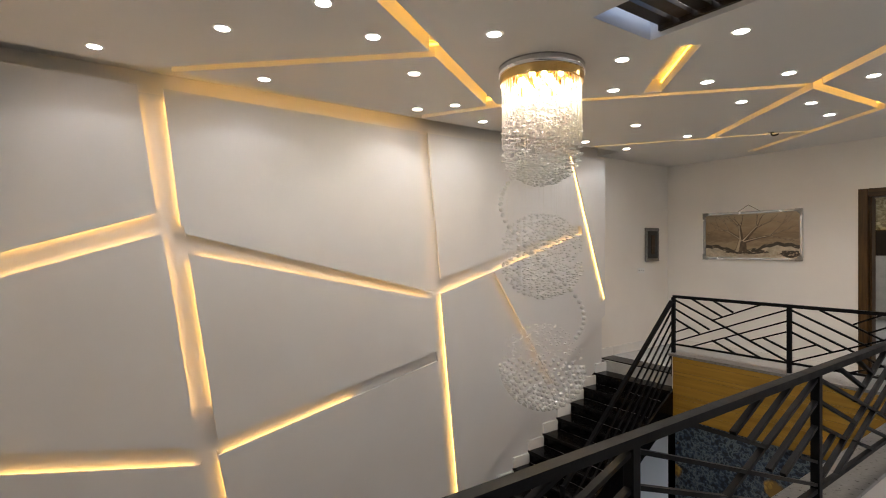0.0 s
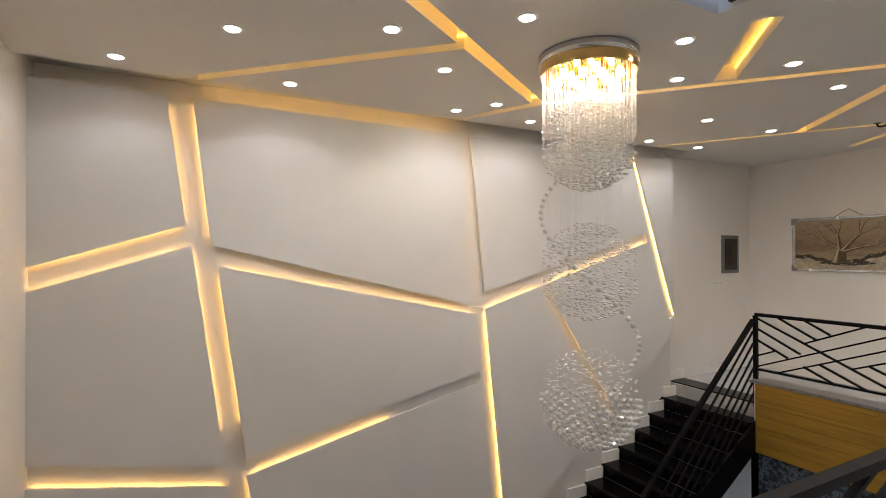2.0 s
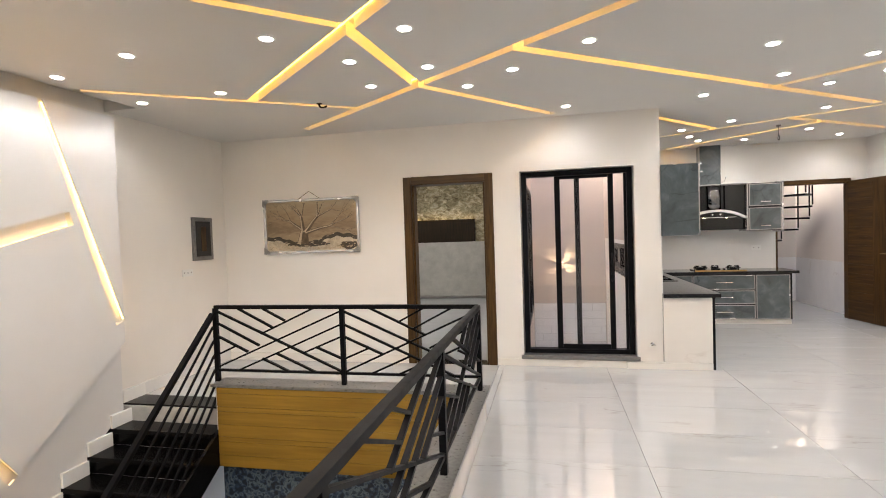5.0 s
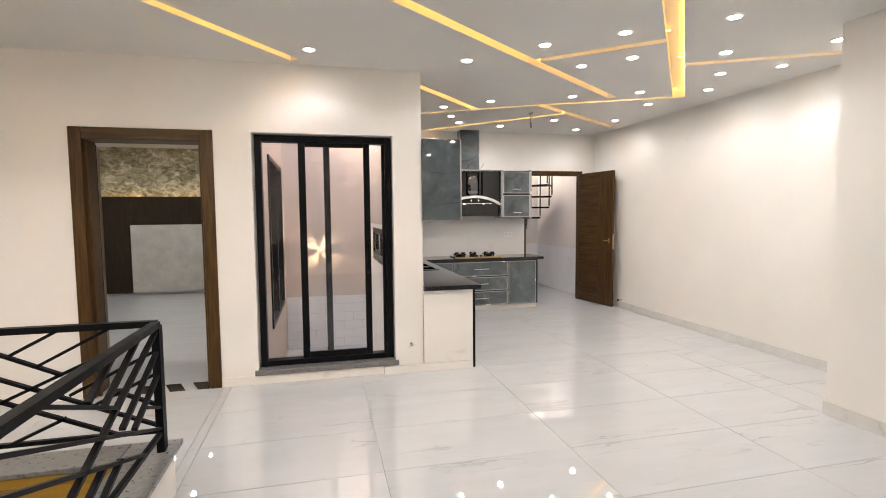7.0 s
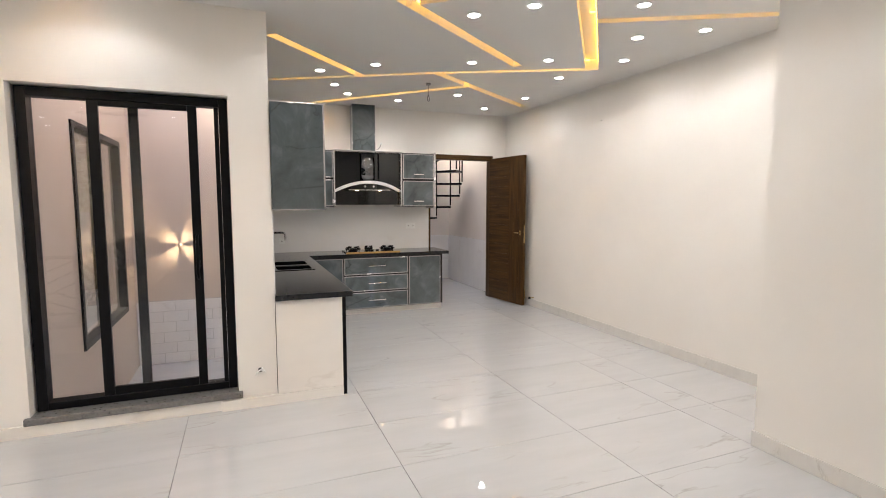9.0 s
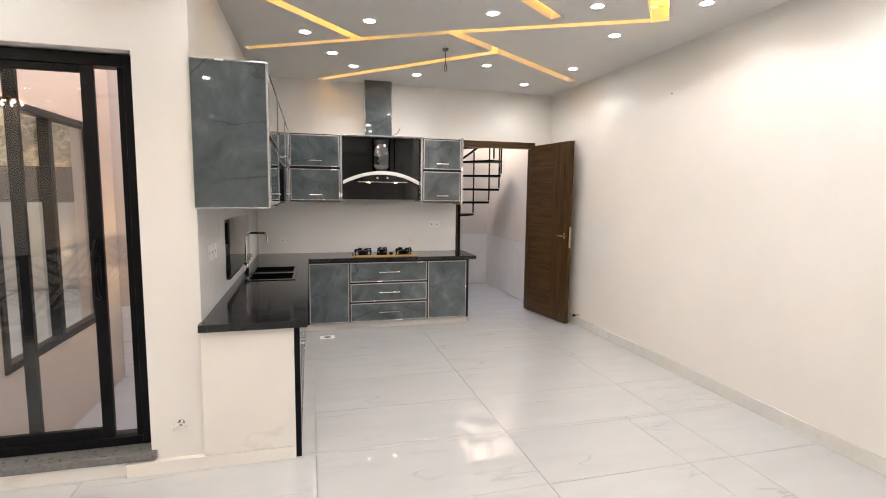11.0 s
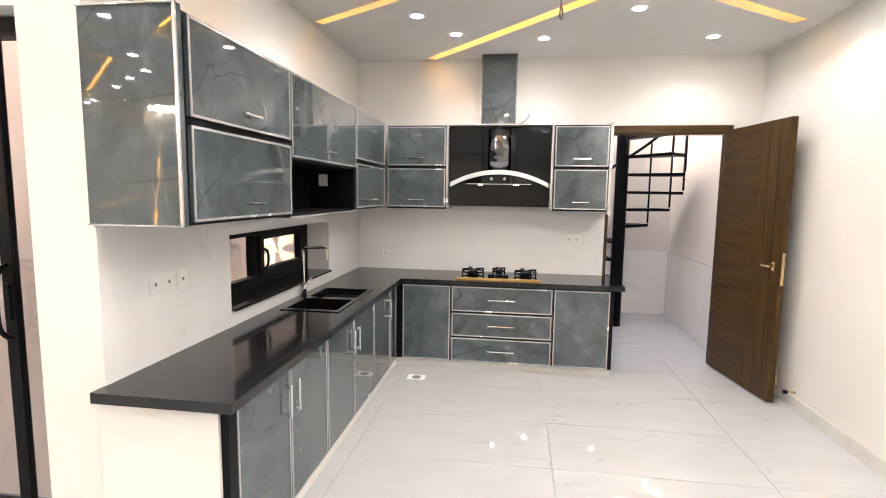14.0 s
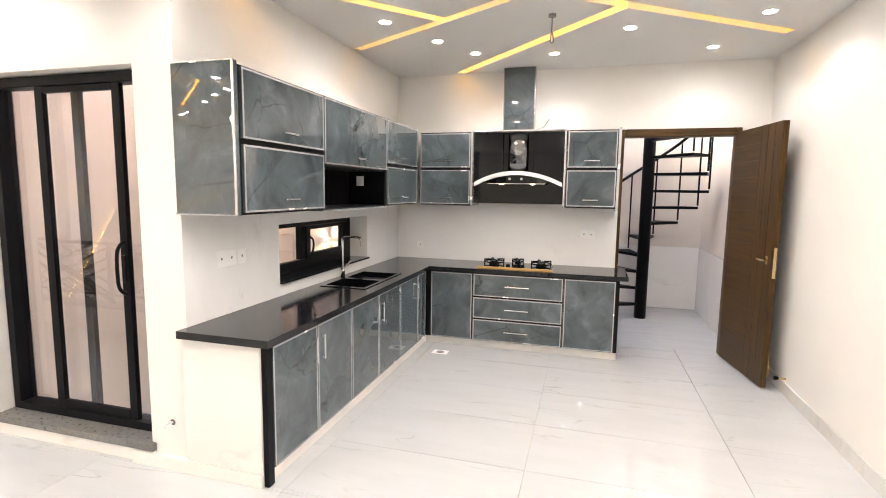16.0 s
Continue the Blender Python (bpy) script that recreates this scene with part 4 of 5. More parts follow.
hb = thing("headboard_panel", "dark wood bedroom wall panel with a warm light edge", "wall panel", (-3.3, BY, 0))
pbox(hb, "panel", (-4.48, BY - 0.08, 0.05), (-3.951, BY - 0.035, 1.965), M_WENGE, 0.003)
pbox(hb, "top_panel", (-3.95, BY - 0.08, 1.41), (-2.33, BY - 0.035, 1.965), M_WENGE, 0.003)
pbox(hb, "batten", (-4.4, BY - 0.035, 0.3), (-2.4, BY - 0.0005, 1.9), M_WOOD, 0)
pbox(hb, "led_strip", (-4.45, BY - 0.026, 1.935), (-2.36, BY - 0.012, 1.943), M_LED, 0)
M_GREYPANEL = simple("pale_grey_fabric_panel", (0.42, 0.41, 0.37), 0.8, var=0.12, scale=5, grain=40, bumps=0.4)
gp = tagged(box("upholstered_panel", (-3.949, BY - 0.12, 0.06), (-1.95, BY - 0.081, 1.405), M_GREYPANEL, bevel=0.01), "pale grey textured headboard panel on the wall", "wall panel")
structure(box("bedroom_skirting", (-5.1, BY - 0.012, 0), (-1.06, BY - 0.0005, 0.05), M_SKIRT, bevel=0), "pale skirting", "skirting")
for x in (-4.3, -3.68, -3.06, -2.4):
    for y in (12.96, 11.6, 10.2, 9.0):
        copy_thing(first if y > 10 else plain_spot, pose(x, y, 2.93))

# sliding door to the courtyard
sd = thing("sliding_door", "black aluminium sliding glass door on a granite sill", "door", (-0.21, NY + 0.1, 0.12))
dx0, dx1, dz0, dz1, dy = -0.865, 0.403, 0.135, 2.322, NY + 0.09
for lo, hi in (((dx0, dz0), (dx0 + 0.06, dz1)), ((dx1 - 0.06, dz0), (dx1, dz1)), ((dx0 + 0.0605, dz0), (dx1 - 0.0605, dz0 + 0.05)), ((dx0 + 0.0605, dz1 - 0.06), (dx1 - 0.0605, dz1))):
    pbox(sd, "outer_frame", (lo[0], dy, lo[1]), (hi[0], dy + 0.11, hi[1]), M_BLACKAL, 0.003)
for x, w, yy in ((-0.445, 0.065, dy + 0.012), (-0.215, 0.06, dy + 0.065), (0.165, 0.06, dy + 0.012), (0.325, 0.03, dy + 0.012)):
    pbox(sd, "stile", (x - w / 2, yy, dz0 + 0.052), (x + w / 2, yy + 0.035, dz1 - 0.062), M_BLACKAL, 0.003)
pbox(sd, "leaf_rail", (-0.412, dy + 0.012, dz0 + 0.052), (0.134, dy + 0.045, dz0 + 0.11), M_BLACKAL, 0.003)
pbox(sd, "leaf_rail", (-0.412, dy + 0.012, dz1 - 0.1), (0.134, dy + 0.045, dz1 - 0.062), M_BLACKAL, 0.003)
g = pbox(sd, "pane", (dx0 + 0.06, dy + 0.075, dz0 + 0.05), (-0.245, dy + 0.081, dz1 - 0.06), M_GLASS, 0, "clear glass")
g.visible_shadow = False
g = pbox(sd, "pane", (-0.413, dy + 0.026, dz0 + 0.11), (0.135, dy + 0.032, dz1 - 0.1), M_GLASS, 0, "clear glass")
g.visible_shadow = False
g = pbox(sd, "pane", (0.195, dy + 0.026, dz0 + 0.05), (0.31, dy + 0.032, dz1 - 0.06), M_GLASS, 0, "clear glass")
g.visible_shadow = False
ptube(sd, "handle", [(0.165, dy + 0.01, 1.32), (0.165, dy - 0.04, 1.3), (0.165, dy - 0.045, 1.15), (0.165, dy - 0.04, 1.02), (0.165, dy + 0.01, 1.0)], 0.011, M_BLACKAL, "black pull handle")
pbox(sd, "lock_plate", (0.15, dy - 0.001, 1.08), (0.18, dy + 0.011, 1.24), M_BLACKAL, 0.002)
structure(box("door_sill", (-0.91, NY - 0.03, 0.085), (0.44, NY + 0.3, 0.132), M_GREYGRANITE, bevel=0.005), "grey granite door sill", "sill")

# courtyard beyond the glass, open to the sky
CBY = 11.42
structure(box("court_wall_back", (-0.86, CBY, -0.7), (KX - 0.24, CBY + 0.12, 3.6), M_COURT, bevel=0), "pinkish courtyard wall", "wall")
structure(box("court_floor", (-0.86, NY + 0.24, -0.7), (KX - 0.24, CBY, -0.6), M_TILE, bevel=0), "white courtyard floor", "floor")
structure(box("court_wall_east_face", (KX - 0.252, NY + 0.24, 1.45), (KX - 0.241, CBY, 3.6), M_COURT, bevel=0), "pinkish courtyard wall", "wall")
dado = structure(box("court_dado", (-0.855, CBY - 0.008, -0.6), (KX - 0.255, CBY - 0.0005, 0.258), M_JOINT, bevel=0), "white tiled dado of the courtyard", "dado")
for row in range(6):
    for col in range(5):
        x0 = -0.85 + col * 0.3 - (0.15 if row % 2 else 0)
        x1 = min(x0 + 0.296, KX - 0.256)
        if x1 - max(x0, -0.852) > 0.05:
            box("tile", (max(x0, -0.852), CBY - 0.014, -0.598 + row * 0.142), (x1, CBY - 0.0085, -0.46 + row * 0.142), M_SPLASH, dado, 0.001)
cw = thing("courtyard_window", "black-framed window in the courtyard wall", "window", (-0.86, 10, 0.25))
for lo, hi in (((9.1, 0.25), (9.16, 2.27)), ((10.84, 0.25), (10.9, 2.27)), ((9.161, 0.25), (10.839, 0.31)), ((9.161, 2.21), (10.839, 2.27)), ((9.95, 0.311), (10.02, 2.209))):
    pbox(cw, "window_frame", (-0.93, lo[0], lo[1]), (-0.84, hi[0], hi[1]), M_BLACKAL, 0.003)
g = pbox(cw, "pane", (-0.90, 9.16, 0.31), (-0.894, 10.84, 2.21), M_GLASS, 0, "clear glass")
g.visible_shadow = False
M_WARM = emitter("wall_lamp_glow", (1.0, 0.76, 0.5), 60.0)
lamp = thing("star_wall_lamp", "small wall lamp throwing a star of warm light", "wall lamp", (-0.31, CBY, 1.0))
pcyl(lamp, "back_plate", (-0.31, CBY - 0.012, 1.0), (-0.31, CBY, 1.0), 0.018, M_CHROME)
pcyl(lamp, "cap", (-0.31, CBY - 0.085, 1.0), (-0.31, CBY - 0.079, 1.0), 0.012, M_CHROME, "chrome cap")
for k in range(4):
    a = k * math.tau / 4 + 0.12
    c, s = math.cos(a), math.sin(a)
    bm = bmesh.new()
    add_bar(bm, (-0.31 + 0.034 * c, CBY - 0.045, 1.0 + 0.034 * s), (-0.31 + 0.04 * c, CBY - 0.045, 1.0 + 0.04 * s), 0.024, 0.075, (0, 1, 0))
    under(part("shade", bm, M_CHROME), lamp)
pcyl(lamp, "lamp_core", (-0.31, CBY - 0.05, 1.0), (-0.31, CBY - 0.014, 1.0), 0.006, M_WARM, "glowing warm core")
star = bpy.data.lights.new("star_light", "POINT")
star.energy, star.color, star.shadow_soft_size = STAR, (1.0, 0.74, 0.46), 0.004
star_ob = new("star_light", star)
star_ob.location = (-0.31, CBY - 0.062, 1.0)
star_ob.parent = lamp
star_ob.matrix_parent_inverse = Matrix.Translation(-Vector(lamp.location))

# ---- kitchen ----
def panel_door(unit, axis, front, a0, a1, z0, z1, handle="flap", flip=1, name="door"):
    """A slate-look door in a thin silver frame; axis x: faces +x and runs along y; axis y: faces -y and runs along x."""
    def put(nm, a, b2, zz0, zz1, d0, d1, mat, parent, bevel=0.0015, label=""):
        if axis == "x":
            lo, hi = (front + d0, a, zz0), (front + d1, b2, zz1)
        else:
            lo, hi = (a, front - d1, zz0), (b2, front - d0, zz1)
        ob = box(nm, lo, hi, mat, None, bevel, label)
        return ob

    d = under(put(name, a0 + 0.004, a1 - 0.004, z0 + 0.004, z1 - 0.004, -0.018, 0.0, M_SLATE, unit, 0.002), unit)
    w = 0.011
    for q in ((a0 + 0.004, a0 + 0.004 + w, z0 + 0.004, z1 - 0.004), (a1 - 0.004 - w, a1 - 0.004, z0 + 0.004, z1 - 0.004),
              (a0 + 0.0045 + w, a1 - 0.0045 - w, z0 + 0.004, z0 + 0.004 + w), (a0 + 0.0045 + w, a1 - 0.0045 - w, z1 - 0.004 - w, z1 - 0.004)):
        e = put("edge_trim", *q, 0.0005, 0.004, M_SILVER, d, 0.001, "silver edge trim")
        e.parent = d
    if handle == "flap":
        c, zz = (a0 + a1) / 2, z0 + 0.07
        h = put("handle", c - 0.075, c + 0.075, zz - 0.006, zz + 0.006, 0.022, 0.032, M_CHROME, d, 0.004, "chrome bar handle")
        h.parent = d
        for cc in (c - 0.055, c + 0.055):
            p = put("handle_post", cc - 0.005, cc + 0.005, zz - 0.005, zz + 0.005, 0.0, 0.023, M_CHROME, d, 0.001)
            p.parent = d
    elif handle == "drawer":
        c, zz = (a0 + a1) / 2, (z0 + z1) / 2
        h = put("handle", c - 0.125, c + 0.125, zz - 0.006, zz + 0.006, 0.022, 0.032, M_CHROME, d, 0.004, "chrome bar handle")
        h.parent = d
        for cc in (c - 0.1, c + 0.1):
            p = put("handle_post", cc - 0.005, cc + 0.005, zz - 0.005, zz + 0.005, 0.0, 0.023, M_CHROME, d, 0.001)
            p.parent = d
    elif handle == "upright":
        c = a1 - 0.045 if flip > 0 else a0 + 0.045
        h = put("handle", c - 0.009, c + 0.009, z1 - 0.24, z1 - 0.07, 0.024, 0.034, M_CHROME, d, 0.004, "chrome upright handle")
        h.parent = d
        for zz in (z1 - 0.225, z1 - 0.085):
            p = put("handle_post", c - 0.008, c + 0.008, zz - 0.008, zz + 0.008, 0.0, 0.025, M_CHROME, d, 0.001)
            p.parent = d
    return d


def unit(name, label, lo, hi, mat=None):
    u = thing(name, label, "cabinet", ((lo[0] + hi[0]) / 2, (lo[1] + hi[1]) / 2, lo[2]))
    pbox(u, "body", lo, hi, mat or M_BLACKAL, 0.002, "black cabinet body")
    return u


LBL = "base cabinet with blue-grey stone-look doors and chrome handles"
ends = [(7.955, 8.93), (8.93, 9.93), (9.93, 10.68)]
for i, (y0, y1) in enumerate(ends):
    u = unit("base_cabinet", LBL, (KX + 0.003, y0 + 0.001, 0.08), (1.21, y1 - 0.001, 0.815 if i != 1 else 0.66))
    tagged(u, group="base cabinets")
    if i == 0:
        end_unit = u
    m = (8.44, 9.43, 10.43)[i]
    panel_door(u, "x", 1.23, y0 + 0.004, m - 0.002, 0.085, 0.795, "upright", 1)
    panel_door(u, "x", 1.23, m + 0.002, y1 - 0.004, 0.085, 0.795, "upright" if i < 2 else "", -1)
u = unit("base_cabinet", "corner base cabinet with a plain blue-grey stone-look door", (1.215, 10.74, 0.08), (1.738, KY - 0.003, 0.815))
tagged(u, group="base cabinets")
panel_door(u, "y", 10.72, 1.28, 1.735, 0.085, 0.8, "")
u = unit("drawer_cabinet", "three-drawer cabinet in blue-grey stone look below the hob", (1.74, 10.74, 0.08), (2.668, KY - 0.003, 0.815))
tagged(u, group="base cabinets")
for z0, z1 in ((0.56, 0.8), (0.325, 0.55), (0.085, 0.315)):
    panel_door(u, "y", 10.72, 1.744, 2.664, z0, z1, "drawer", name="drawer_front")
u = unit("base_cabinet", "end base cabinet with one blue-grey stone-look door", (2.67, 10.74, 0.08), (3.2, KY - 0.003, 0.815))
tagged(u, group="base cabinets")
panel_door(u, "y", 10.72, 2.674, 3.165, 0.085, 0.8, "")
structure(box("plinth", (1.185, 7.954, 0.0), (1.208, 10.8, 0.078), M_MARBLE, bevel=0), "white marble plinth", "plinth")
structure(box("plinth_back", (1.209, 10.78, 0.0), (3.2, 10.805, 0.078), M_MARBLE, bevel=0), "white marble plinth", "plinth")
under(box("marble_cladding", (KX + 0.003, 7.885, 0.08), (1.20, 7.93, 0.815), M_MARBLE, None, 0.002, "veined cream marble end"), end_unit)
structure(box("baseboard_end", (KX - 0.4, 7.88, 0.0), (1.20, 7.9185, 0.078), M_MARBLE, bevel=0.002), "cream marble skirting below the cabinet end", "skirting")
under(box("end_strip", (1.2005, 7.90, 0.0), (1.232, 7.953, 0.815), M_BLACKAL, None, 0.002, "black strip"), end_unit)

# worktop with the sink cut out
SX0, SX1, SY0, SY1 = 0.79, 1.155, 9.30, 10.08
bm = bmesh.new()
for lo, hi in (((KX, 7.85), (1.28, SY0)), ((KX, SY0), (SX0, SY1)), ((SX1, SY0), (1.28, SY1)), ((KX, SY1), (1.28, KY)), ((1.28, 10.66), (3.27, KY))):
    add_box(bm, (lo[0], lo[1], 0.817), (hi[0], hi[1], 0.86))
bmesh.ops.remove_doubles(bm, verts=bm.verts, dist=1e-5)
tagged(part("worktop", bm, M_GRANITE), "L-shaped polished black granite worktop", "worktop")
sink = thing("kitchen_sink", "black double-bowl sink set into the worktop", "sink", (0.97, 9.69, 0.7))
for y0, y1 in ((SY0 + 0.02, 9.66), (9.70, SY1 - 0.02)):
    bm = bmesh.new()
    for lo, hi in (((SX0, y0, 0.68), (SX1, y1, 0.69)), ((SX0, y0, 0.69), (SX0 + 0.012, y1, 0.855)), ((SX1 - 0.012, y0, 0.69), (SX1, y1, 0.855)),
                   ((SX0, y0 - 0.012, 0.68), (SX1, y0, 0.855)), ((SX0, y1, 0.68), (SX1, y1 + 0.012, 0.855))):
        add_box(bm, lo, hi)
    under(part("bowl", bm, M_BLACK), sink)
bm = bmesh.new()
for lo, hi in (((SX0 - 0.02, SY0 - 0.02), (SX1 + 0.02, SY0 + 0.02)), ((SX0 - 0.02, SY1 - 0.02), (SX1 + 0.02, SY1 + 0.02)), ((SX0 - 0.02, SY0 + 0.02), (SX0 + 0.005, SY1 - 0.02)),
               ((SX1 - 0.005, SY0 + 0.02), (SX1 + 0.02, SY1 - 0.02)), ((SX0 + 0.005, 9.65), (SX1 - 0.005, 9.71))):
    add_box(bm, (lo[0], lo[1], 0.8605), (hi[0], hi[1], 0.866))
under(part("rim", bm, M_GRANITE), sink)
for y in (9.48, 9.88):
    pcyl(sink, "drain", (0.97, y, 0.69), (0.97, y, 0.694), 0.035, M_CHROME, "chrome drain")
TX, TY = 0.732, 9.755
tap = thing("kitchen_tap", "tall chrome swan-neck kitchen tap", "tap", (TX, TY, 0.86))
pcyl(tap, "tap_base", (TX, TY, 0.86), (TX, TY, 0.96), 0.02, M_CHROME)
ptube(tap, "spout", [(TX, TY, 0.95), (TX, TY, 1.17), (TX, TY, 1.205), (TX + 0.012, TY, 1.222), (TX + 0.04, TY, 1.228), (TX + 0.15, TY, 1.228), (TX + 0.175, TY, 1.22), (TX + 0.185, TY, 1.2), (TX + 0.185, TY, 1.14)], 0.0105, M_CHROME, smooth=False)
ptube(tap, "lever", [(TX, TY + 0.015, 0.94), (TX + 0.03, TY + 0.05, 0.965), (TX + 0.04, TY + 0.09, 1.005)], 0.007, M_CHROME)

# splashback
structure(box("splashback", (KX + 0.001, 10.365, 0.861), (KX + 0.008, KY, 1.5), M_SPLASH, bevel=0), "white marble splashback", "splashback")
structure(box("splashback_low", (KX + 0.001, 8.83, 0.861), (KX + 0.008, 10.3645, 0.945), M_SPLASH, bevel=0), "white marble splashback", "splashback")
structure(box("splashback_head", (KX + 0.001, 8.83, 1.394), (KX + 0.008, 10.3645, 1.5), M_SPLASH, bevel=0), "white marble splashback", "splashback")
structure(box("splashback_near", (KX + 0.001, NY + 0.0, 0.861), (KX + 0.008, 8.8295, 1.5), M_SPLASH, bevel=0), "white marble splashback", "splashback")
structure(box("splashback_back", (KX + 0.0085, KY - 0.008, 0.861), (3.2, KY - 0.001, 1.5), M_SPLASH, bevel=0), "white marble splashback", "splashback")

# kitchen strip window
kw = thing("kitchen_window", "low black aluminium window over the sink with a handle", "window", (0.5, 9.6, 0.95))
wx = 0.445
for lo, hi in (((8.832, 0.969), (8.9, 1.39)), ((10.29, 0.969), (10.363, 1.39)), ((8.901, 0.969), (10.289, 1.045)), ((8.901, 1.335), (10.289, 1.39)), ((9.44, 1.046), (9.5, 1.334))):
    pbox(kw, "window_frame", (wx, lo[0], lo[1]), (wx + 0.06, hi[0], hi[1]), M_BLACKAL, 0.003)
for lo, hi in (((9.501, 1.046), (9.565, 1.334)), ((10.17, 1.046), (10.289, 1.334)), ((9.566, 1.046), (10.169, 1.09)), ((9.566, 1.3), (10.169, 1.334))):
    pbox(kw, "sash", (wx + 0.02, lo[0], lo[1]), (wx + 0.075, hi[0], hi[1]), M_BLACKAL, 0.003)
g = pbox(kw, "pane", (wx + 0.028, 8.9, 1.045), (wx + 0.033, 9.44, 1.335), M_GLASS, 0, "clear glass")
g.visible_shadow = False
g = pbox(kw, "pane", (wx + 0.038, 9.565, 1.09), (wx + 0.043, 10.17, 1.3), M_GLASS, 0, "clear glass")
g.visible_shadow = False
ptube(kw, "handle", [(wx + 0.07, 9.535, 1.24), (wx + 0.11, 9.535, 1.235), (wx + 0.125, 9.535, 1.18), (wx + 0.11, 9.535, 1.09), (wx + 0.07, 9.535, 1.085)], 0.009, M_BLACKAL, "black handle")
structure(box("window_sill", (wx - 0.01, 8.832, 0.951), (KX + 0.035, 10.363, 0.9685), M_GRANITE, bevel=0.003), "black granite window sill", "sill")

# upper cabinets
UL = "wall cabinet with blue-grey stone-look flap doors in silver edging"
ub = 1.068
u = thing("cabinet_end_panel", "glossy grey stone-look end panel of the wall cabinets with silver edges", "panel", (0.9, 7.9, 1.51))
pbox(u, "panel", (KX + 0.003, 7.8975, 1.509), (1.085, 7.93, 2.311), M_SLATE, 0.001)
for lo, hi in (((KX + 0.003, 1.508), (1.09, 1.5145)), ((KX + 0.003, 2.3055), (1.09, 2.312)), ((1.0785, 1.515), (1.09, 2.305))):
    pbox(u, "edge_trim", (lo[0], 7.888, lo[1]), (hi[0], 7.897, hi[1]), M_SILVER, 0.001)
for i, (y0, y1, split) in enumerate(((7.932, 8.818, 1.905), (8.82, 9.955, None), (9.957, 10.878, 1.885))):
    zl = 1.51 if split else 1.82
    u = unit("wall_cabinet", UL, (KX + 0.003, y0, zl), (ub, y1, 2.302))
    tagged(u, group="wall cabinets")
    y1d = min(y1, 10.8)
    if split:
        panel_door(u, "x", 1.086, y0 + 0.025 if i == 0 else y0 + 0.004, y1d - 0.004, split + 0.012, 2.293, "flap")
        panel_door(u, "x", 1.086, y0 + 0.025 if i == 0 else y0 + 0.004, y1d - 0.004, 1.52, split - 0.012, "flap")
    else:
        panel_door(u, "x", 1.086, y0 + 0.004, y1d - 0.004, 1.83, 2.293, "flap")
        for lo, hi in (((KX + 0.003, y0, 1.5), (ub, y0 + 0.018, 1.819)), ((KX + 0.003, y1 - 0.018, 1.5), (ub, y1, 1.819)), ((KX + 0.003, y0 + 0.0185, 1.5), (ub, y1 - 0.0185, 1.518)), ((KX + 0.003, y0 + 0.0185, 1.5185), (KX + 0.02, y1 - 0.0185, 1.819))):
            pbox(u, "niche_board", lo, hi, M_BLACKAL, 0.001, "black open microwave niche")
        pbox(u, "edge_trim", (ub + 0.0005, y0, 1.5), (ub + 0.008, y1, 1.508), M_SILVER, 0.001)
        pbox(u, "socket_plate", (KX + 0.1, y1 - 0.026, 1.69), (KX + 0.17, y1 - 0.0185, 1.78), M_WHITE, 0.002)
for x0, x1 in ((1.088, 1.655), (2.64, 3.125)):
    u = unit("wall_cabinet", UL, (x0, 10.901, 1.5), (x1, KY - 0.003, 2.275))
    tagged(u, group="wall cabinets")
    panel_door(u, "y", 10.883, x0 + 0.004, x1 - 0.004, 1.9, 2.265, "flap")
    panel_door(u, "y", 10.883, x0 + 0.004, x1 - 0.004, 1.512, 1.88, "flap")
pbox(u, "side_board", (3.1255, 10.878, 1.475), (3.15, KY - 0.003, 2.29), M_SILVER, 0.001, "silver-white side board")
# cooker hood
# glow for the discs that imitate warm reflections in the hood glass
M_HOODGLINT = emitter("hood_reflection_glow", (1.0, 0.7, 0.4), 18.0)
hood = thing("cooker_hood", "black glass cooker hood with a curved silver visor", "cooker hood", (2.14, 11.0, 1.52))
for x in (1.6555, 2.6155):
    pbox(hood, "side_board", (x, 10.875, 1.5), (x + 0.018, KY - 0.003, 2.285), M_SILVER, 0.001, "silver-white side board")
pbox(hood, "top_board", (1.674, 10.875, 2.27), (2.615, KY - 0.003, 2.285), M_SILVER, 0.001, "silver-white top board")
pbox(hood, "back_glass", (1.675, 10.97, 1.53), (2.614, 10.985, 2.268), M_BLACK, 0.001, "black glass panel")
pbox(hood, "side_wing", (1.675, 10.93, 1.745), (1.985, 10.969, 2.262), M_BLACK, 0.004)
pbox(hood, "side_wing", (2.305, 10.93, 1.745), (2.614, 10.969, 2.262), M_BLACK, 0.004)
bm = bmesh.new()
add_cyl(bm, (2.145, 10.965, 1.8), (2.145, 10.965, 2.262), 0.105, seg=28)
for v in bm.verts:
    v.co.y = 10.965 + (v.co.y - 10.965) * 0.6
ob = under(part("chimney", bm, M_DARKCHROME, None, "polished smoked chrome chimney"), hood)
for p in ob.data.polygons:
    p.use_smooth = len(p.vertices) == 4
bm = bmesh.new()
N = 28
prev = None
for k in range(N + 1):
    u0 = k / N * 2 - 1
    x = 2.145 + u0 * 0.455
    zc = 1.845 - 0.115 * u0 * u0
    yy = 10.80 + 0.1 * u0 * u0
    cur = [bm.verts.new(p) for p in ((x, yy, zc - 0.02), (x, yy, zc + 0.02), (x, yy + 0.09, zc + 0.022), (x, yy + 0.09, zc - 0.018))]
    if prev:
        for a in range(4):
            bm.faces.new([prev[a], prev[(a + 1) % 4], cur[(a + 1) % 4], cur[a]])
    else:
        bm.faces.new(cur)
    prev = cur
bm.faces.new(prev[::-1])
bmesh.ops.recalc_face_normals(bm, faces=bm.faces)
under(part("visor", bm, M_WHITE, None, "curved silver-white visor"), hood)
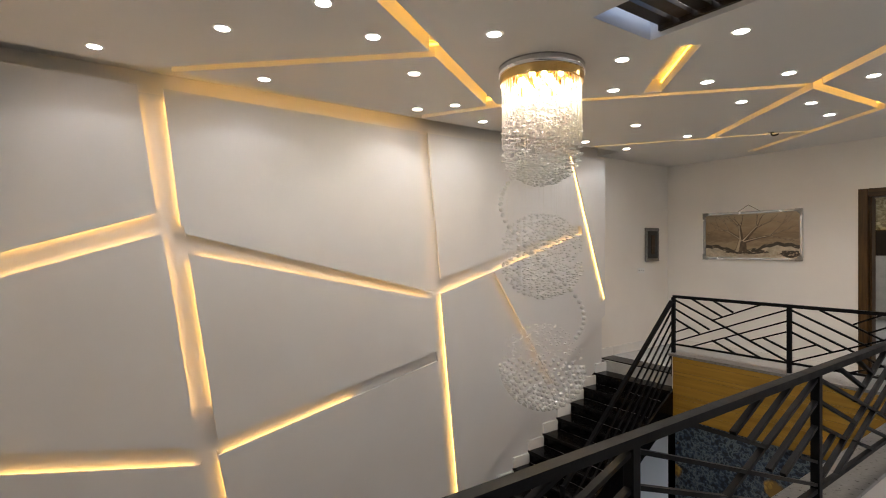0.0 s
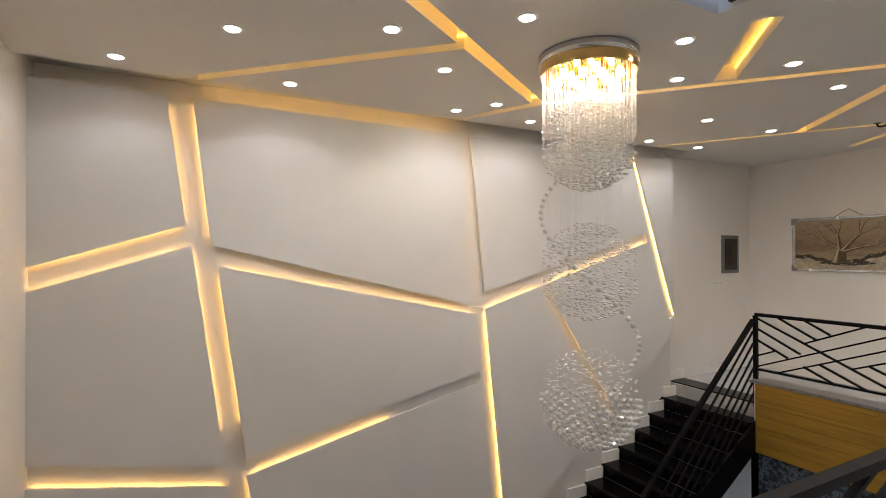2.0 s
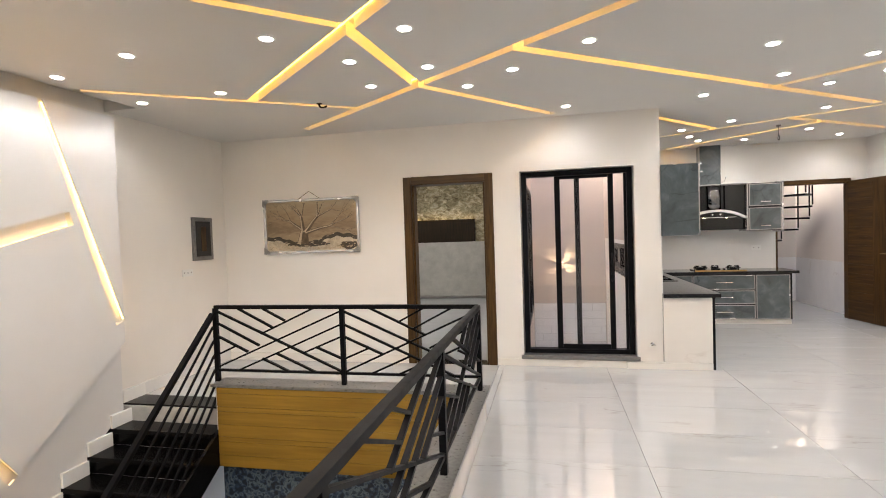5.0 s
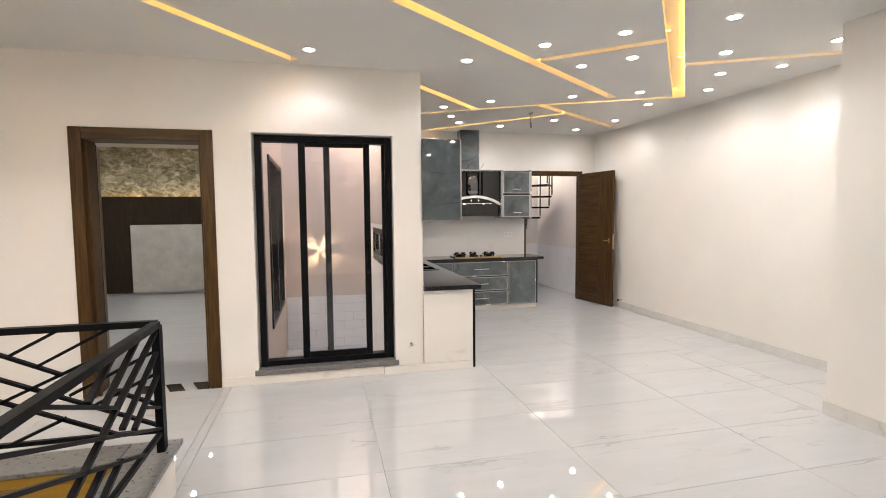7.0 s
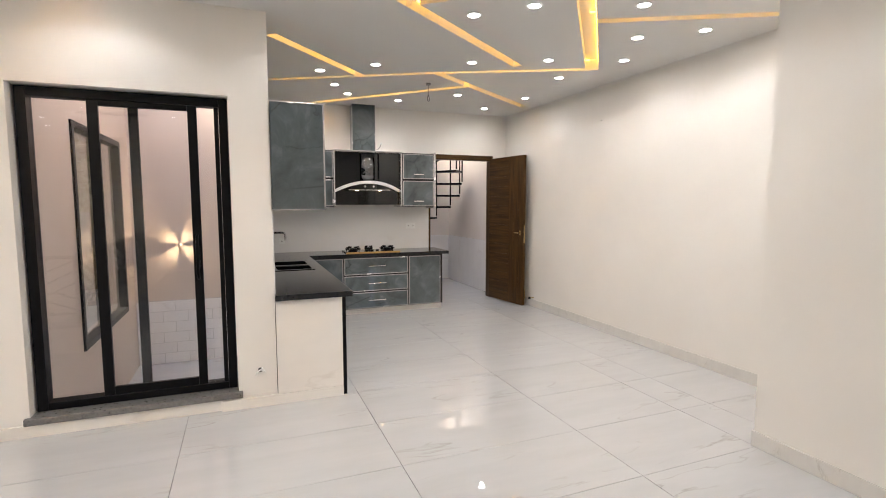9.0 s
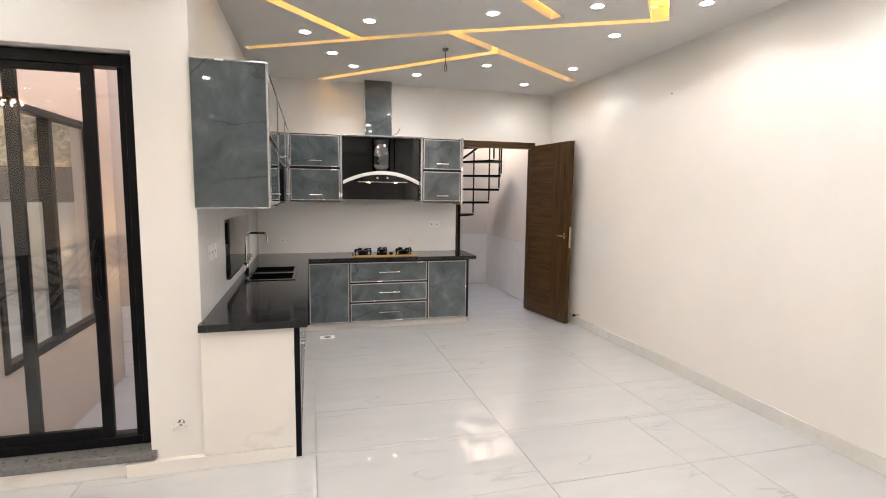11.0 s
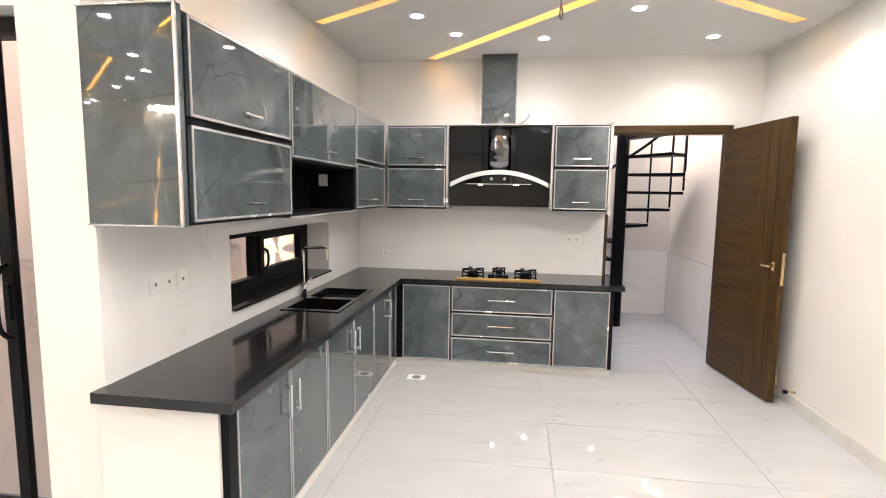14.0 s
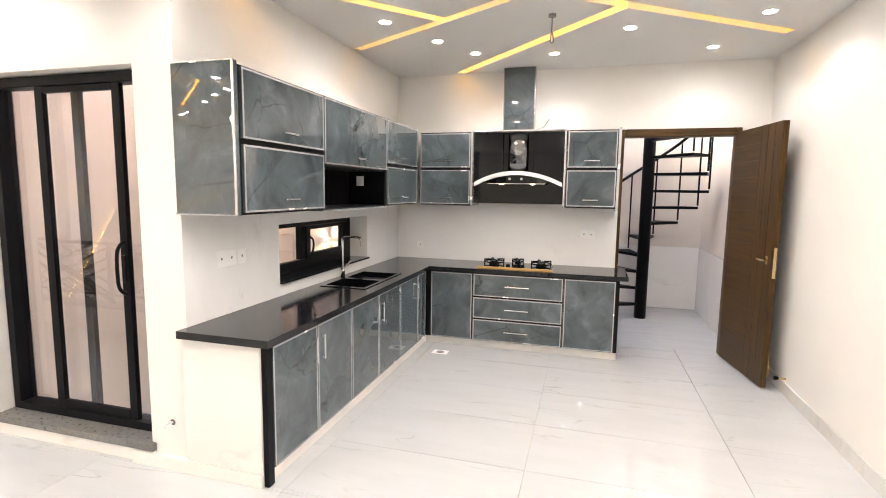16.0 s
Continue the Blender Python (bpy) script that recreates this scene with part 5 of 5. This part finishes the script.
bm = bmesh.new()
prev = None
for k in range(13):
    u0 = k / 12 * 2 - 1
    x = 2.145 + u0 * 0.31
    zt = 1.825 - 0.06 * u0 * u0
    cur = [bm.verts.new(p) for p in ((x, 10.825 + 0.04 * u0 * u0, 1.742), (x, 10.825 + 0.04 * u0 * u0, zt - 0.001), (x, 10.93, zt - 0.001), (x, 10.93, 1.742))]
    if prev:
        for a in range(4):
            bm.faces.new([prev[a], prev[(a + 1) % 4], cur[(a + 1) % 4], cur[a]])
    else:
        bm.faces.new(cur)
    prev = cur
bm.faces.new(prev[::-1])
bmesh.ops.recalc_face_normals(bm, faces=bm.faces)
under(part("control_box", bm, M_BLACK), hood)
pbox(hood, "lower_trim", (1.85, 10.83, 1.733), (2.44, 10.93, 1.7415), M_CHROME, 0.001)
for x in (2.08, 2.2):
    pcyl(hood, "button", (x, 10.822, 1.785), (x, 10.83, 1.785), 0.014, M_CHROME)
# added glowing discs in place of warm reflections; the hood has no known lamps
for x in (1.98, 2.31):
    pcyl(hood, "reflection_disc", (x, 10.9, 1.7325), (x, 10.9, 1.7295), 0.022, M_HOODGLINT, "small glowing disc standing in for a warm reflection")
duct = thing("hood_duct", "blue-grey stone-look duct box rising to the ceiling", "duct", (2.12, 11.15, 2.29))
pbox(duct, "box", (1.965, 11.06, 2.286), (2.28, KY - 0.002, 2.947), M_SLATE, 0.002)
for x in (1.957, 2.281):
    pbox(duct, "edge_trim", (x, 11.052, 2.286), (x + 0.0075, 11.068, 2.947), M_SILVER, 0.001)
cable = thing("loose_cable", "short loose grey cable at a wall hole beside the duct", "cable", (2.42, KY, 2.42))
ptube(cable, "wire", [(2.29, KY - 0.01, 2.33), (2.36, KY - 0.05, 2.33), (2.40, KY - 0.05, 2.38), (2.42, KY - 0.02, 2.43), (2.425, KY, 2.43)], 0.004, M_GREYGRANITE)
pcyl(cable, "wall_hole", (2.425, KY - 0.004, 2.43), (2.425, KY - 0.0005, 2.43), 0.02, M_WHITE)

# hob
M_OCHRE = simple("ochre_protective_strip", (0.55, 0.33, 0.1), 0.4, var=0.1)
hob = thing("gas_hob", "black glass gas hob with three burners and a golden front edge", "hob", (2.16, 10.95, 0.86))
pbox(hob, "glass_top", (1.80, 10.74, 0.8605), (2.53, 11.14, 0.876), M_BLACK, 0.003)
pbox(hob, "front_edge", (1.78, 10.725, 0.8605), (2.55, 10.7395, 0.88), M_OCHRE, 0.002, "golden edge strip")


def burner(x, y, r):
    pcyl(hob, "burner", (x, y, 0.8765), (x, y, 0.90), r * 0.55, M_IRON)
    pcyl(hob, "burner_cap", (x, y, 0.9005), (x, y, 0.912), r * 0.4, M_IRON)
    bm = bmesh.new()
    for k in range(4):
        a = k * math.tau / 4 + 0.4
        c, s = math.cos(a), math.sin(a)
        add_bar(bm, (x + r * 0.3 * c, y + r * 0.3 * s, 0.93), (x + r * c, y + r * s, 0.93), 0.012, 0.014)
        add_bar(bm, (x + r * c, y + r * s, 0.877), (x + r * c, y + r * s, 0.936), 0.012, 0.012)
    N2 = 20
    for k in range(N2):
        a, b2 = k * math.tau / N2, (k + 1) * math.tau / N2
        add_bar(bm, (x + r * math.cos(a), y + r * math.sin(a), 0.905), (x + r * math.cos(b2), y + r * math.sin(b2), 0.905), 0.008, 0.012)
    under(part("pan_support", bm, M_IRON), hob)


burner(1.92, 10.96, 0.105)
burner(2.42, 10.96, 0.105)
burner(2.165, 11.04, 0.06)
for x in (2.09, 2.165, 2.24):
    pcyl(hob, "knob", (x, 10.82, 0.8765), (x, 10.82, 0.902), 0.021, M_IRON, "black knob")

# brown kitchen door, frame and open leaf
kd = thing("kitchen_door", "dark brown boarded wooden door standing open against the wall", "door", (4.26, KY, 0))
for lo, hi in (((3.17, 0), (3.2, 2.31)), ((4.235, 0), (4.28, 2.31)), ((3.2005, 2.23), (4.2345, 2.31))):
    pbox(kd, "door_jamb", (lo[0], KY - 0.015, lo[1]), (hi[0], KY + 0.125, hi[1]), M_WOOD if hi[1] - lo[1] > 1 else M_WOODX, 0.005)
leaf = thing("leaf", "", "")
h0, h1 = Vector((4.235, 11.235, 0.012)), Vector((4.365, 10.39, 0.012))
d = h1 - h0
W = d.length
leaf.matrix_basis = Matrix.Translation(h0) @ Matrix.Rotation(math.atan2(d.y, d.x), 4, "Z")
leafm = leaf.matrix_basis.copy()
bpy.data.objects.remove(leaf)


def on_leaf(name, lo, hi, mat, bevel=0.003, label=""):
    ob = box(name, lo, hi, mat, None, bevel, label)
    ob.parent = kd
    ob.matrix_parent_inverse = Matrix.Translation(-Vector(kd.location)) @ leafm
    return ob


HT = 2.25
on_leaf("leaf_core", (0, -0.006, 0), (W, 0.038, HT), M_WOOD, 0.002)
nb = 15
for k in range(nb):
    z0, z1 = k * HT / nb, (k + 1) * HT / nb
    on_leaf("board", (0.0, -0.011, z0 + 0.002), (W * 0.60, -0.0065, z1 - 0.002), M_WOODX, 0.002)
for k in range(3):
    x0, x1 = W * (0.60 + 0.1333 * k), W * (0.60 + 0.1333 * (k + 1))
    on_leaf("board", (x0 + 0.002, -0.011, 0), (x1 - 0.002, -0.0065, HT), M_WOOD, 0.002)
M_BRASS = simple("brushed_brass", (0.75, 0.58, 0.32), 0.25, metal=1.0, var=0.08, bumps=0)
on_leaf("lock_plate", (W - 0.0, 0.004, 0.95), (W + 0.004, 0.03, 1.21), M_BRASS, 0.001, "brass lock plate on the edge")
on_leaf("handle_rose", (W - 0.082, -0.018, 1.06), (W - 0.048, -0.0115, 1.13), M_BRASS, 0.002, "brass handle plate")
on_leaf("handle", (W - 0.16, -0.06, 1.085), (W - 0.055, -0.045, 1.105), M_BRASS, 0.005, "brass lever")
on_leaf("handle_neck", (W - 0.072, -0.046, 1.088), (W - 0.058, -0.0185, 1.102), M_BRASS, 0.002)
on_leaf("handle_back", (W - 0.16, 0.055, 1.085), (W - 0.055, 0.068, 1.105), M_BRASS, 0.004, "brass lever")
on_leaf("handle_neck", (W - 0.072, 0.0385, 1.088), (W - 0.058, 0.0545, 1.102), M_BRASS, 0.002)
on_leaf("bolt", (W - 0.04, 0.039, 0.10), (W - 0.01, 0.06, 0.24), M_BRASS, 0.003, "small brass bolt")
ds = thing("door_stop", "small brass door stop on the skirting", "door stop", (EX, 10.33, 0.13))
pcyl(ds, "stem", (EX - 0.06, 10.33, 0.13), (EX, 10.33, 0.13), 0.009, M_BRASS)
pcyl(ds, "buffer", (EX - 0.085, 10.33, 0.13), (EX - 0.0605, 10.33, 0.13), 0.016, M_IRON, "black rubber buffer")

pend = thing("pendant_cable", "bare hanging lamp cable with a ceiling rose, no lamp fitted", "cable", (2.55, 9.55, CEIL))
pcyl(pend, "ceiling_rose", (2.55, 9.55, CEIL - 0.02), (2.55, 9.55, CEIL), 0.028, M_GREYGRANITE)
ptube(pend, "wire", [(2.55, 9.55, CEIL - 0.02), (2.552, 9.55, 2.83), (2.54, 9.55, 2.78), (2.545, 9.55, 2.745), (2.565, 9.555, 2.75), (2.562, 9.55, 2.79), (2.553, 9.55, 2.82)], 0.005, M_GREYGRANITE)
cb = thing("ceiling_cable_end", "dark loose cable end poking from the ceiling", "cable", (-2.745, 6.52, CEIL))
ptube(cb, "wire", [(-2.745, 6.52, CEIL), (-2.75, 6.52, CEIL - 0.03), (-2.71, 6.53, CEIL - 0.045), (-2.67, 6.53, CEIL - 0.03)], 0.009, M_IRON)
pcyl(cb, "hole", (-2.745, 6.52, CEIL - 0.004), (-2.745, 6.52, CEIL - 0.0005), 0.03, M_IRON)
nail = tagged(cyl("wall_nail", (EX - 0.012, 8.88, 2.54), (EX, 8.88, 2.54), 0.004, M_IRON), "small nail sticking out of the bare wall", "nail")
fd = thing("floor_drain", "small square steel floor drain by the cabinets", "drain", (1.47, 10.46, 0))
pbox(fd, "plate", (1.39, 10.4, 0.0012), (1.55, 10.52, 0.004), M_WHITE, 0.001)
pcyl(fd, "grate", (1.47, 10.46, 0.0041), (1.47, 10.46, 0.0055), 0.04, M_GREYGRANITE)

# skirtings
structure(box("baseboard_east", (EX - 0.012, 6.052, 0), (EX - 0.0005, KY, 0.1), M_SKIRT, bevel=0.002), "beige marble skirting", "skirting")
structure(box("baseboard_hall_east", (PX - 0.012, 5.30, 0), (PX - 0.0005, 6.06, 0.1), M_SKIRT, bevel=0.002), "beige marble skirting", "skirting")
structure(box("baseboard_doorway", (PX - 0.012, SY, 0), (PX - 0.0005, 5.298, 0.1), M_SKIRT, bevel=0.002), "beige marble skirting", "skirting")
structure(box("baseboard_return", (PX - 0.0005, 6.0505, 0), (EX - 0.0125, 6.062, 0.1), M_SKIRT, bevel=0.002), "beige marble skirting", "skirting")
structure(box("baseboard_north", (-1.199, NY - 0.012, 0), (0.289, NY - 0.0005, 0.085), M_MARBLE, bevel=0.002), "white marble skirting", "skirting")
structure(box("baseboard_landing", (WX, NY - 0.012, 0), (-2.321, NY - 0.0005, 0.1), M_MARBLE, bevel=0.002), "white marble skirting", "skirting")
structure(box("baseboard_west", (WX + 0.0005, 6.416, 0), (WX + 0.012, NY - 0.0125, 0.13), M_SPLASH, bevel=0.002), "white marble skirting", "skirting")
structure(box("doorway_sill", (PX - 0.02, 3.9, 0.101), (PX + 0.22, 5.279, 0.125), M_GRANITE, bevel=0.004), "black granite door sill", "sill")
structure(box("doorway_jamb", (PX + 0.02, 5.215, 0.126), (PX + 0.16, 5.279, 2.299), M_WOOD, bevel=0.004), "dark wooden jamb", "door frame")

# terrace with the spiral stair, open to the sky
TX0, TX1, TY1 = 2.2, 4.42, 13.45
structure(box("terrace_wall_back", (TX0 - 0.1, TY1, -0.3), (TX1 + 0.1, TY1 + 0.1, 3.8), M_TERRACE, bevel=0), "pinkish terrace wall", "wall")
structure(box("terrace_wall_east", (TX1, KY + 0.12, -0.3), (TX1 + 0.1, TY1, 3.8), M_TERRACE, bevel=0), "pinkish terrace wall", "wall")
structure(box("terrace_wall_west", (TX0 - 0.1, KY + 0.12, -0.3), (TX0, TY1, 3.8), M_TERRACE, bevel=0), "pinkish terrace wall", "wall")
structure(box("terrace_floor", (TX0, KY + 0.12, -0.3), (TX1, TY1, -0.002), M_TILE, bevel=0), "white terrace floor", "floor")
structure(box("terrace_dado_back", (TX0, TY1 - 0.012, 0), (TX1, TY1 - 0.0005, 0.9), M_SPLASH, bevel=0.002), "white marble dado", "dado")
structure(box("terrace_dado_east", (TX1 - 0.012, KY + 0.121, 0), (TX1 - 0.0005, TY1 - 0.0125, 0.9), M_SPLASH, bevel=0.002), "white marble dado", "dado")
sp = thing("spiral_stair", "black iron spiral stair with open treads on the terrace", "spiral stair", (3.6, 12.7, 0))
spx, spy, R = 3.6, 12.7, 0.72
pcyl(sp, "pole", (spx, spy, 0), (spx, spy, 3.7), 0.075, M_IRON, seg=24)
rail = []
for k in range(16):
    a = radians(205 - k * 26)
    z = 0.2 + k * 0.215
    c, s = math.cos(a), math.sin(a)
    c2, s2 = math.cos(a - radians(27)), math.sin(a - radians(27))
    bm = bmesh.new()
    f = bm.faces.new([bm.verts.new(p) for p in ((spx + 0.07 * c, spy + 0.07 * s, z), (spx + R * c, spy + R * s, z), (spx + R * c2, spy + R * s2, z), (spx + 0.07 * c2, spy + 0.07 * s2, z))])
    ex = bmesh.ops.extrude_face_region(bm, geom=[f])
    for g in ex["geom"]:
        if isinstance(g, bmesh.types.BMVert):
            g.co.z -= 0.035
    bmesh.ops.recalc_face_normals(bm, faces=bm.faces)
    under(part("tread", bm, M_IRON), sp)
    pbar(sp, "baluster", (spx + R * c, spy + R * s, z - 0.2), (spx + R * c, spy + R * s, z + 0.85), 0.02, 0.02, M_IRON)
    rail.append((spx + R * c, spy + R * s, z + 0.87))
ptube(sp, "handrail", rail, 0.02, M_IRON)

# skylight slot with dark slats
sky_t = thing("skylight_louvre", "dark slatted louvre in the ceiling skylight slot", "skylight", (-1.45, 2.7, CEIL + 0.3))
for k in range(9):
    x = -1.91 + k * 0.12
    pbar(sky_t, "slat", (x, 2.45, CEIL + 0.075), (x, 2.96, CEIL + 0.075), 0.085, 0.03, M_WENGE)
for y in (2.435, 2.975):
    pbox(sky_t, "side_rail", (-1.96, y - 0.014, CEIL + 0.03), (-0.875, y + 0.014, CEIL + 0.105), M_WENGE, 0.002)

# floor tiles
TW, TL = 1.252, 0.618
tile_cache = {}
tilt = random.Random(21)
X0, Y0 = 0.065, 6.65 - TL * 16


def lay(x0, x1, y0, y1, holes=()):
    i0, i1 = math.floor((x0 - X0) / TW), math.ceil((x1 - X0) / TW)
    j0, j1 = math.floor((y0 - Y0) / TL), math.ceil((y1 - Y0) / TL)
    for i in range(i0, i1):
        for j in range(j0, j1):
            a0, a1 = max(X0 + i * TW, x0), min(X0 + (i + 1) * TW, x1)
            b0, b1 = max(Y0 + j * TL, y0), min(Y0 + (j + 1) * TL, y1)
            w, h = round(a1 - a0 - 0.003, 4), round(b1 - b0 - 0.003, 4)
            if w < 0.02 or h < 0.02:
                continue
            if (w, h) not in tile_cache:
                bm = bmesh.new()
                add_box(bm, (-w / 2, -h / 2, -0.01), (w / 2, h / 2, 0.0), 0.0006)
                me = bpy.data.meshes.new("tile")
                bm.to_mesh(me)
                bm.free()
                me.materials.append(M_TILE)
                tile_cache[w, h] = me
            ob = new("tile", tile_cache[w, h])
            ob.location = ((a0 + a1) / 2, (b0 + b1) / 2, 0)
            ob.rotation_euler = (tilt.uniform(-0.0011, 0.0011), tilt.uniform(-0.0008, 0.0008), 0)
            ob.parent = floor


lay(VX1 + 0.161, PX, SY, NY)
lay(VX0 + 0.001, VX1 + 0.16, 6.105, NY)
lay(WX, VX0 - 0.001, 6.417, NY)
lay(-2.2, -1.3, NY, NY + 0.24)
lay(PX, EX, 6.063, NY)
lay(KX, EX, NY, KY)
lay(3.2, 4.235, KY, KY + 0.12)
